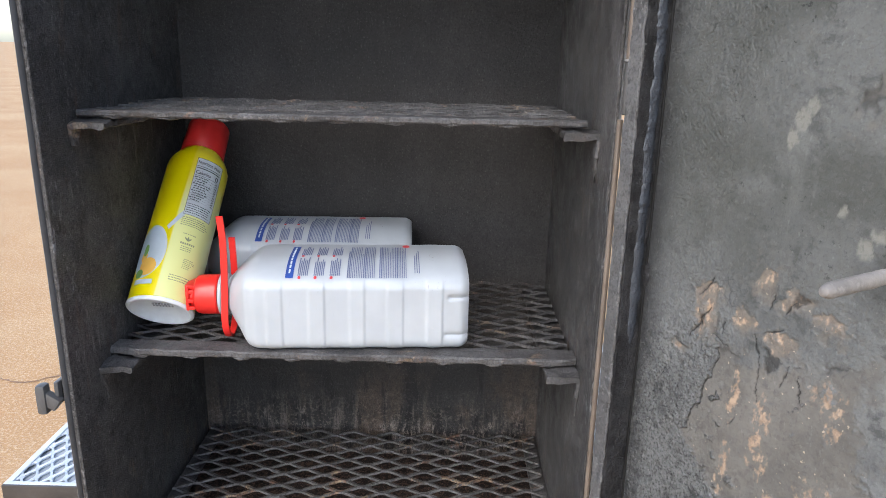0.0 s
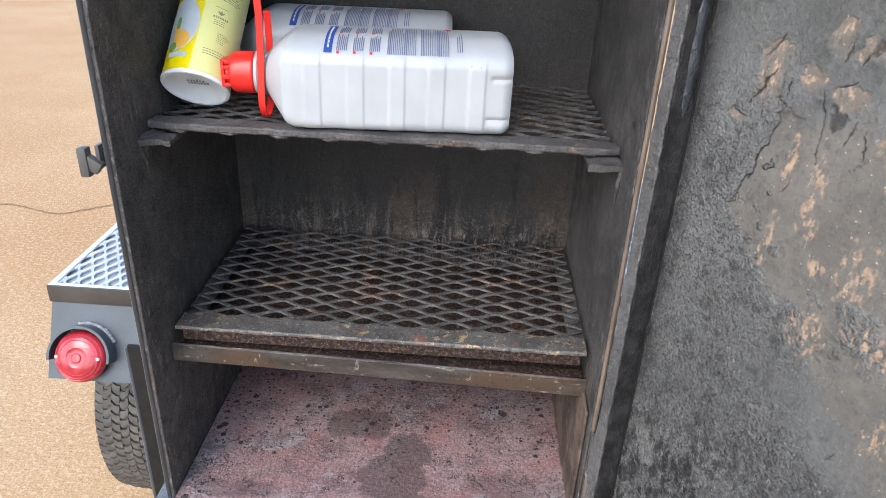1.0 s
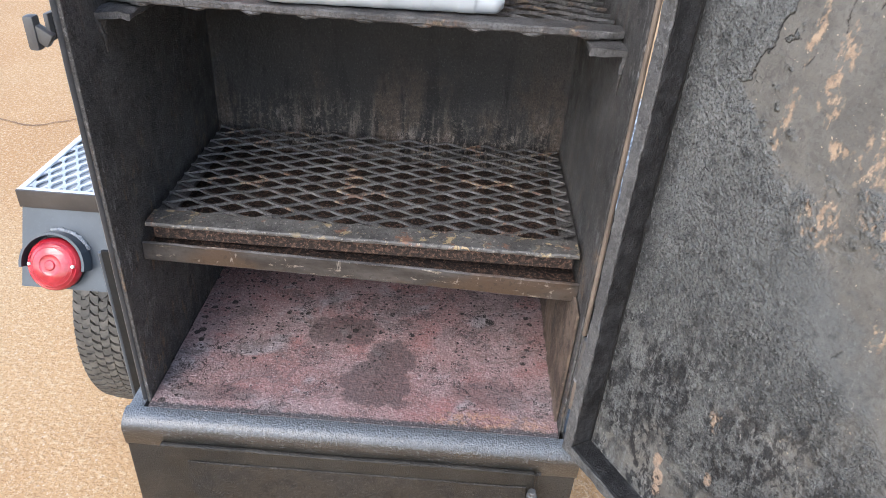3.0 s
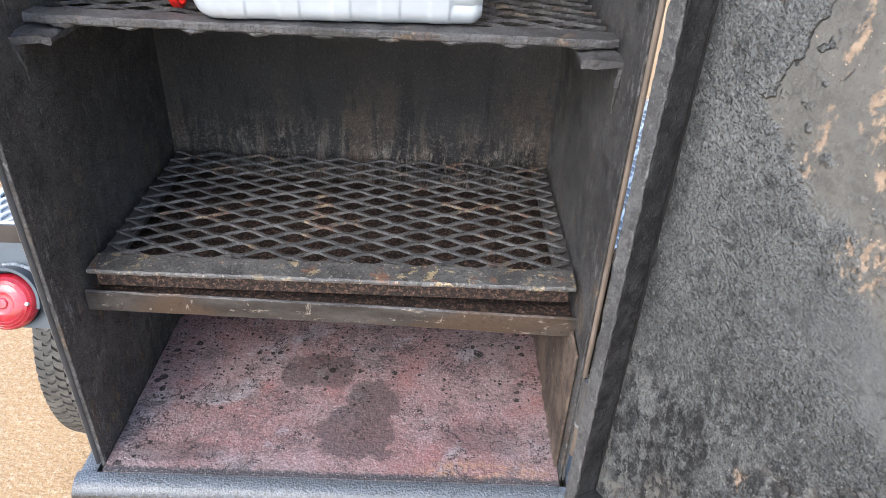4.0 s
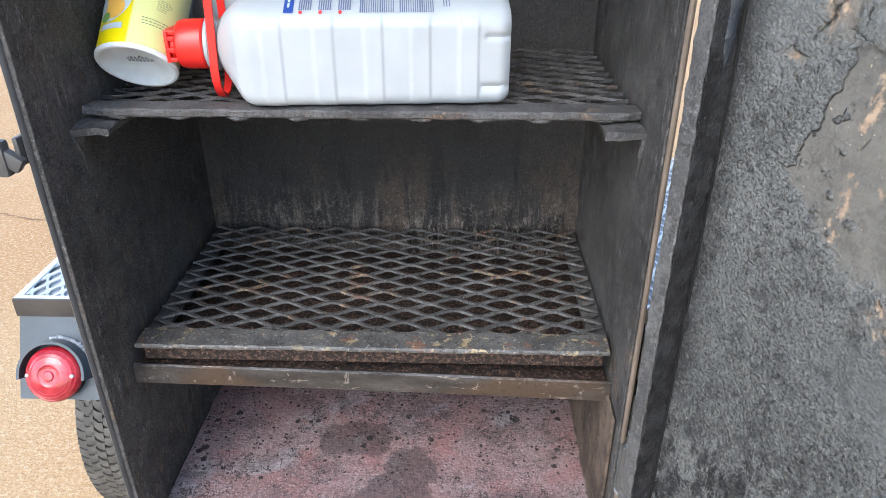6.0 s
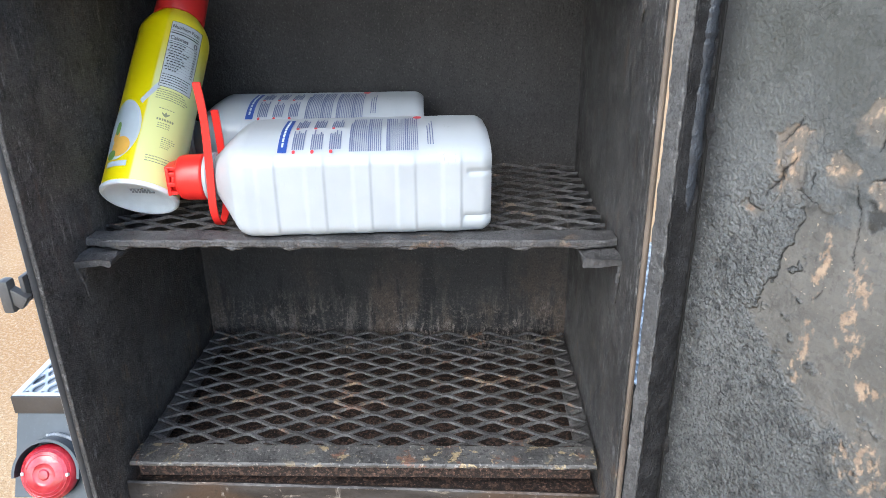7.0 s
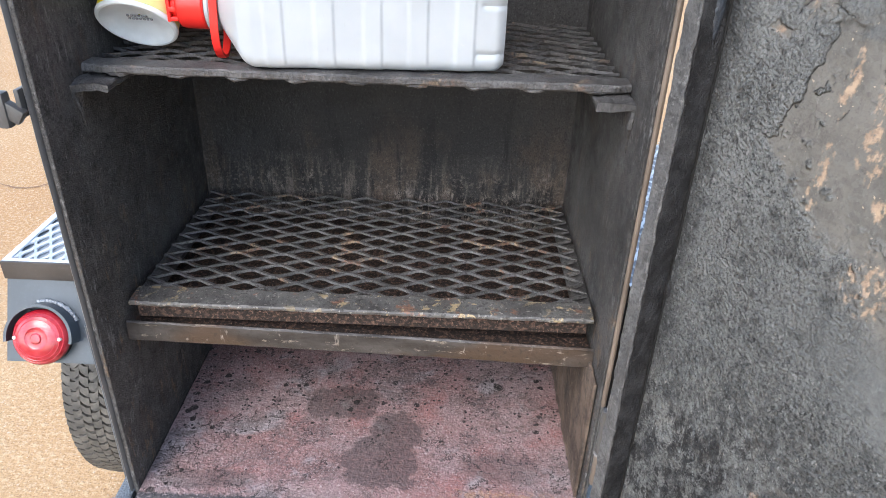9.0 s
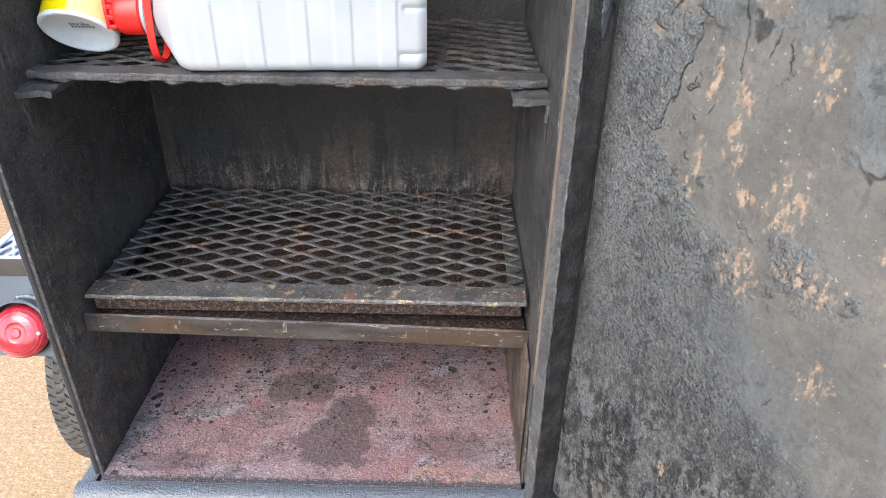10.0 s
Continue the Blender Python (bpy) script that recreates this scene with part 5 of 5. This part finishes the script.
part("cap", bm, RED_CAP, can, "dark red plastic cap")


def wrap(bm, r):
    """Bend a flat print (x round the can, y up it, z out of it) onto the can."""
    for v in bm.verts:
        a = v.co.x / CR
        rr = r + v.co.z
        v.co = Vector((rr * math.cos(a), rr * math.sin(a), v.co.y))
    return bm


def flat(bm, x0, x1, y0, y1, z, n=10):
    rows = [[(x0 + (x1 - x0) * k / n, y0, z), (x0 + (x1 - x0) * k / n, y1, z)] for k in range(n + 1)]
    return loft(bm, rows, closed=False, cap=False)


def words(text, size, x, y, z, width=None):
    cu = bpy.data.curves.new("words", "FONT")
    cu.body, cu.size, cu.align_x, cu.offset = text, size, "LEFT", 0.016 * size
    ob = bpy.data.objects.new("words", cu)
    scene.collection.objects.link(ob)
    bpy.context.view_layer.update()
    me = bpy.data.meshes.new_from_object(ob.evaluated_get(bpy.context.evaluated_depsgraph_get()))
    bm = bmesh.new()
    bm.from_mesh(me)
    bpy.data.objects.remove(ob)
    bpy.data.curves.remove(cu)
    bpy.data.meshes.remove(me)
    w = max(v.co.x for v in bm.verts)
    k = width / w if width else 1.0
    for v in bm.verts:
        v.co = Vector((x + v.co.x * k, y + v.co.y, z))
    return bm


# the print is laid out with x to the reader's right, and turned to face forward
FACE = -1.24 * CR
bm = flat(bmesh.new(), FACE, FACE + 0.031, 0.100, 0.173, 0.0003)
panel = part("nutrition_panel", wrap(bm, CR), PANEL_WHITE, can_body, "pale printed facts panel")
bm = bmesh.new()
join(bm, words("Nutrition Facts", 0.0058, FACE + 0.0012, 0.1655, 0.0006, 0.0266))
join(bm, words("Calories", 0.0062, FACE + 0.0012, 0.1525, 0.0006, 0.0165))
join(bm, words("0", 0.0075, FACE + 0.0235, 0.152, 0.0006, 0.0042))
flat(bm, FACE + 0.001, FACE + 0.028, 0.1595, 0.1606, 0.0006)
flat(bm, FACE + 0.001, FACE + 0.028, 0.1503, 0.1508, 0.0006)
rnd = random.Random(2)
flat(bm, FACE + 0.001, FACE + 0.028, 0.1622, 0.1628, 0.0006)
for x0, x1, y0, y1 in ((0.0, 0.0004, 0.100, 0.173), (0.0306, 0.031, 0.100, 0.173), (0.0, 0.031, 0.1726, 0.173), (0.0, 0.031, 0.100, 0.1004)):
    flat(bm, FACE + x0, FACE + x1, y0, y1, 0.0006)
for k in range(11):
    y = 0.1478 - k * 0.0029
    x = FACE + 0.0012 + (0.0015 if k % 3 else 0.0)
    while x < FACE + rnd.uniform(0.012, 0.02):
        w = rnd.uniform(0.0012, 0.0035)
        flat(bm, x, x + w, y, y + 0.0011, 0.0006, 3)
        x += w + 0.0007
    flat(bm, FACE + 0.0255, FACE + 0.0285, y, y + 0.0011, 0.0006, 2)
    flat(bm, FACE + 0.001, FACE + 0.030, y - 0.0007, y - 0.00055, 0.0006)
for k in range(5):
    y = 0.1132 - k * 0.0026
    x = FACE + 0.0012
    while x < FACE + rnd.uniform(0.024, 0.029):
        w = rnd.uniform(0.001, 0.003)
        flat(bm, x, x + w, y, y + 0.0009, 0.0006, 3)
        x += w + 0.0006
part("panel_lettering", wrap(bm, CR), INK_BLACK, can_body, "black facts lettering")
bm = bmesh.new()


def print_row(bm, x, x1, y, h, lo, hi):
    while x < x1:
        w = rnd.uniform(lo, hi)
        flat(bm, x, x + w, y, y + h, 0.0004, 3)
        x += w + 0.0007


for k in range(5):
    print_row(bm, FACE, FACE + rnd.uniform(0.022, 0.029), 0.0965 - k * 0.0023, 0.0009, 0.001, 0.003)
print_row(bm, FACE + 0.005, FACE + 0.017, 0.0775, 0.0008, 0.001, 0.002)
print_row(bm, FACE + 0.0045, FACE + 0.0185, 0.0655, 0.0022, 0.0014, 0.0018)
for k in range(3):
    print_row(bm, FACE + 0.006, FACE + 0.017, 0.0625 - k * 0.0022, 0.0008, 0.001, 0.002)
for k in range(6):
    print_row(bm, FACE + 0.012, FACE + rnd.uniform(0.018, 0.024), 0.049 - k * 0.002, 0.0007, 0.0008, 0.002)
for k in range(3):
    print_row(bm, FACE + 0.002, FACE + rnd.uniform(0.02, 0.028), 0.0285 - k * 0.0026, 0.0009, 0.001, 0.003)
# a small leaf mark
for a0 in (-0.6, 0.0, 0.6):
    loft(bm, [[(FACE + 0.0115 + math.sin(a0) * t * 0.006 - 0.0012 * math.sin(t * 3.1), 0.0695 + t * 0.0055 * math.cos(a0), 0.0004), (FACE + 0.0115 + math.sin(a0) * t * 0.006 + 0.0012 * math.sin(t * 3.1), 0.0695 + t * 0.0055 * math.cos(a0), 0.0004)] for t in (0.05, 0.3, 0.6, 0.95)], closed=False, cap=False)
part("small_print", wrap(bm, CR), INK_OLIVE, can_body, "rows of tiny olive print")
# picture of a pan on the front of the label: rim, bowl, handle and food
def disc(bm, cx, cy, rx, ry, z):
    xs = [cx + rx * math.sin(math.pi * (k / 20 - 0.5)) for k in range(21)]
    hs = [ry * math.sqrt(max(0.0, 1 - ((x - cx) / rx) ** 2)) + 0.00005 for x in xs]
    return loft(bm, [[(x, cy - h, z), (x, cy + h, z)] for x, h in zip(xs, hs)], closed=False, cap=False)


bm = disc(bmesh.new(), FACE - 0.026, 0.054, 0.0195, 0.031, 0.0003)
part("pan_rim", wrap(bm, CR), PANEL_WHITE, can_body, "printed pale pan rim")
bm = disc(bmesh.new(), FACE - 0.026, 0.054, 0.0175, 0.0285, 0.0005)
loft(bm, [[(FACE - 0.013 + 0.013 * k / 6, 0.0835 + 0.021 * k / 6, 0.0003), (FACE - 0.010 + 0.012 * k / 6, 0.0795 + 0.0195 * k / 6, 0.0003)] for k in range(7)], closed=False, cap=False)
part("pan_picture", wrap(bm, CR), PAN_GREY, can_body, "printed blue-grey pan")
bm = disc(bmesh.new(), FACE - 0.022, 0.036, 0.0095, 0.010, 0.0007)
disc(bm, FACE - 0.029, 0.047, 0.004, 0.006, 0.0007)
part("food_picture", wrap(bm, CR), FOOD, can_body)
bm = disc(bmesh.new(), FACE - 0.0285, 0.055, 0.003, 0.007, 0.0008)
disc(bm, FACE - 0.030, 0.028, 0.005, 0.005, 0.0008)
part("herb_picture", wrap(bm, CR), HERB, can_body, "printed green herb")
bm = flat(bmesh.new(), FACE - 0.034, FACE - 0.012, 0.016, 0.0215, 0.0006)
part("brand_bar", wrap(bm, CR), PAN_GREY, can_body)
bm = bmesh.new()
for k in range(2):
    for i in range(6 + k):
        box(bm, (-0.010 + i * 0.0032, -0.002 + k * 0.0042, 0.0076), (-0.0082 + i * 0.0032, -0.0003 + k * 0.0042, 0.0088))
part("base_stamp", bm, STAMP_GREY, can, "faint stamped code on the base")
axis = Vector((0.008, 0.172, 0.176)).normalized()
side = (Vector((1, 0, 0)) - axis * axis.x).normalized()
can.matrix_world = Matrix.Translation((-0.195, 0.035, 1.2155)) @ Matrix((side, -axis.cross(side) * -1, axis)).transposed().to_4x4()

# ---- trailer ----
trailer = tagged(empty("trailer"), "slate-painted steel trailer frame carrying the smoker", "trailer")
part("cross_beam", box(bmesh.new(), (-0.46, 0.275, 0.33), (0.46, 0.36, 0.418), 0.006), BLACK, trailer)
for sign in (-1, 1):
    a, b = sorted((sign * 0.33, sign * 0.40))
    part("frame_rail", box(bmesh.new(), (a, 0.362, 0.33), (b, 2.4, 0.42), 0.006), BLACK, trailer)
bm = bmesh.new()
box(bm, (-0.45, 0.258, 0.36), (-0.262, 0.2645, 0.726), 0.003)
part("gusset_plate", bm, BLACK, trailer, "black upright steel plate with rounded edge")
part("plate_edge", rod(bmesh.new(), (-0.4515, 0.2612, 0.365), (-0.4515, 0.2612, 0.722), 0.0038, 10, 0.001), FENDER, trailer)


def fender(sign):
    """An open-topped mudguard: an expanded-metal top in a folded rim, with a sloping plate behind."""
    xo, xi = sign * 0.686, sign * 0.40
    a, b = sorted((xo, xi))
    f = empty("fender")
    f.parent = trailer
    f["label"] = "slate-painted mudguard with expanded-metal top"
    zt = 0.716
    y0, y1 = 0.44, 1.16
    sheet = expanded_sheet(a + 0.004, b, y0 + 0.004, y1, zt - 0.003, long=0.052, short=0.027, strand=0.0055, thick=0.003, along="y", lift=0.003, seed=11)
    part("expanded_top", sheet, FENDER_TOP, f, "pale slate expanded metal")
    part("under_sheet", box(bmesh.new(), (a + 0.006, y0 + 0.006, zt - 0.012), (b, y1, zt - 0.0075), 0.0006), SHEET_GREY, f, "slate sheet under the expanded metal, toned for its shaded gaps")
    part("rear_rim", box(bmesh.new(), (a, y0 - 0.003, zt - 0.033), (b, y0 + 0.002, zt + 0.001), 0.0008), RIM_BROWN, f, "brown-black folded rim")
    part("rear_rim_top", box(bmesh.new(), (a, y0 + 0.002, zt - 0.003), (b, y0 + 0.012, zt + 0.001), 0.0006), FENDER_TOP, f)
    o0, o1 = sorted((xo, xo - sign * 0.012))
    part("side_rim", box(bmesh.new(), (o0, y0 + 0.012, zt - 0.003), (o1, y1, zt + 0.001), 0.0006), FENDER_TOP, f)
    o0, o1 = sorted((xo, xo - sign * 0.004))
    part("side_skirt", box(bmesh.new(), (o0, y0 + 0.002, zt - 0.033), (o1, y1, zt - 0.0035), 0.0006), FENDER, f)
    # sloping plate: its foot stands further back than its top
    bm = bmesh.new()
    ya, za, yb, zb = y0 + 0.003, zt - 0.031, y0 - 0.063, zt - 0.166
    loft(bm, [[(a + 0.002, ya, za), (b, ya, za), (b, ya + 0.004, za - 0.002), (a + 0.002, ya + 0.004, za - 0.002)], [(a + 0.002, yb, zb), (b, yb, zb), (b, yb + 0.004, zb - 0.002), (a + 0.002, yb + 0.004, zb - 0.002)]])
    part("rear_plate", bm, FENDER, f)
    # inner panel that joins the mudguard to the frame
    i0, i1 = sorted((xi, xi + sign * 0.004))
    part("inner_panel", box(bmesh.new(), (i0, y0 + 0.006, 0.425), (i1, y1, zt - 0.004), 0.001), BLACK, f)
    return f


def tail_light(x, y, z):
    """A round red lamp under a welded shroud, facing back."""
    t = empty("tail_light", pose(x, y, z, -26, 0, 0))
    t.parent = trailer
    t["label"] = "round red tail light under a steel shroud"
    m = pose(0, 0, 0, 90, 0, 0)
    R = 0.0485
    part("housing", lathe(bmesh.new(), [(R * 0.97, -0.02), (R * 0.98, 0.012), (R * 0.9, 0.014)], m, 40), BLACK, t)
    bm = lathe(bmesh.new(), [(R, 0.0125), (R, 0.018), (R * 0.97, 0.024), (R * 0.9, 0.0275), (R * 0.885, 0.0272), (R * 0.80, 0.031), (R * 0.78, 0.0305), (R * 0.68, 0.0328), (R * 0.66, 0.0322), (R * 0.55, 0.034), (R * 0.40, 0.0348), (R * 0.36, 0.0335), (R * 0.2, 0.034), (R * 0.16, 0.036), (R * 0.05, 0.0365)], m, 56)
    lens = part("lens", bm, LENS, t, "glossy red moulded lens")
    for s in (-1, 1):
        part("screw", lathe(bmesh.new(), [(0.0032, 0.027), (0.0032, 0.0325), (0.0018, 0.0338)], m @ pose(s * R * 0.80, 0.0, 0.0), 12), SCREW, lens)
    # shroud: a half pipe over the lamp
    bm = bmesh.new()
    rings = []
    for k in range(33):
        a = radians(-8 + 196 * k / 32)
        ri, ro = R + 0.0055, R + 0.0105
        rings.append([(ri * math.cos(a), -0.030, ri * math.sin(a)), (ro * math.cos(a), -0.030, ro * math.sin(a)), (ro * math.cos(a), 0.05, ro * math.sin(a)), (ri * math.cos(a), 0.05, ri * math.sin(a))])
    shroud = part("shroud", loft(bm, rings), FENDER, t, "half-pipe steel shroud")
    rings = []
    for k in range(61):
        a = radians(28 + 76 * k / 60)
        w = Vector((k * 0.31, 2.0, x))
        r0, ry = R + 0.0125, 0.0035 + 0.0012 * noise.noise(w)
        rings.append([((r0 + ry * math.cos(q)) * math.cos(a), -0.003 + ry * math.sin(q) + 0.002 * noise.noise(w * 2), (r0 + ry * math.cos(q)) * math.sin(a)) for q in (2 * math.pi * i / 8 for i in range(8))])
    part("weld", rough_up(loft(bmesh.new(), rings), 0.0009, 260), SHEET_GREY, shroud, "lumpy pale weld")
    return t


def wheel(x, y, r, width):
    w = empty("wheel", pose(x, y, r))
    w.parent = trailer
    w["label"] = "rubber trailer wheel with worn block tread"
    m = pose(0, 0, 0, 0, 90, 0)
    h = width / 2
    prof = [(r * 0.60, -h * 0.80), (r * 0.70, -h), (r * 0.86, -h * 1.02), (r * 0.945, -h * 0.93), (r * 0.965, -h * 0.8), (r * 0.972, -h * 0.3), (r * 0.972, h * 0.3), (r * 0.965, h * 0.8), (r * 0.945, h * 0.93), (r * 0.86, h * 1.02), (r * 0.70, h), (r * 0.60, h * 0.80)]
    tyre = part("tyre", lathe(bmesh.new(), prof, m, 72), TYRE, w, "grey-black rubber tyre")
    bm = bmesh.new()
    rnd = random.Random(3)
    cols, n = 9, 86
    for c in range(cols):
        wc = width * 0.90 / cols
        xc = -width * 0.45 + wc * (c + 0.5)
        edge = abs(c - (cols - 1) / 2) / ((cols - 1) / 2)
        rr = r * (0.995 - 0.02 * edge ** 3)
        for k in range(n):
            a = 2 * math.pi * (k + 0.5 * (c % 2)) / n
            da = 2 * math.pi / n * 0.40
            skew = 0.35 * (1 if (c // 1) % 2 else -1) * 2 * math.pi / n
            pts = []
            for sx, sa in ((-0.46, -0.75), (-0.05, -1.2), (0.46, -0.7), (0.46, 0.95), (0.0, 0.55), (-0.46, 0.95)):
                ang = a + sa * da + skew * sx
                pts.append((xc + sx * wc, ang))
            lo = [(px, math.sin(q) * r * 0.962, math.cos(q) * r * 0.962) for px, q in pts]
            hi = [(px * 0.995, math.sin(q) * rr, math.cos(q) * rr) for px, q in pts]
            loft(bm, [lo, hi])
    tread = part("tread", bm, TYRE, tyre, smooth=False)
    tread["kind"] = "stuff"
    part("rim", lathe(bmesh.new(), [(0.03, -h * 0.2), (r * 0.3, -h * 0.25), (r * 0.5, -h * 0.5), (r * 0.585, -h * 0.82), (r * 0.605, -h * 0.82), (r * 0.605, h * 0.82), (r * 0.58, h * 0.82)], m, 48), ZINC, w, "painted steel rim")
    return w


fender(-1)
fender(1)
tail_light(-0.614, 0.3985, 0.593)
tail_light(0.614, 0.3985, 0.593)
wheel(-0.592, 0.7615, 0.30, 0.195)
wheel(0.592, 0.7615, 0.30, 0.195)
part("axle", rod(bmesh.new(), (-0.5, 0.7615, 0.30), (0.5, 0.7615, 0.30), 0.03, 16), BLACK, trailer)
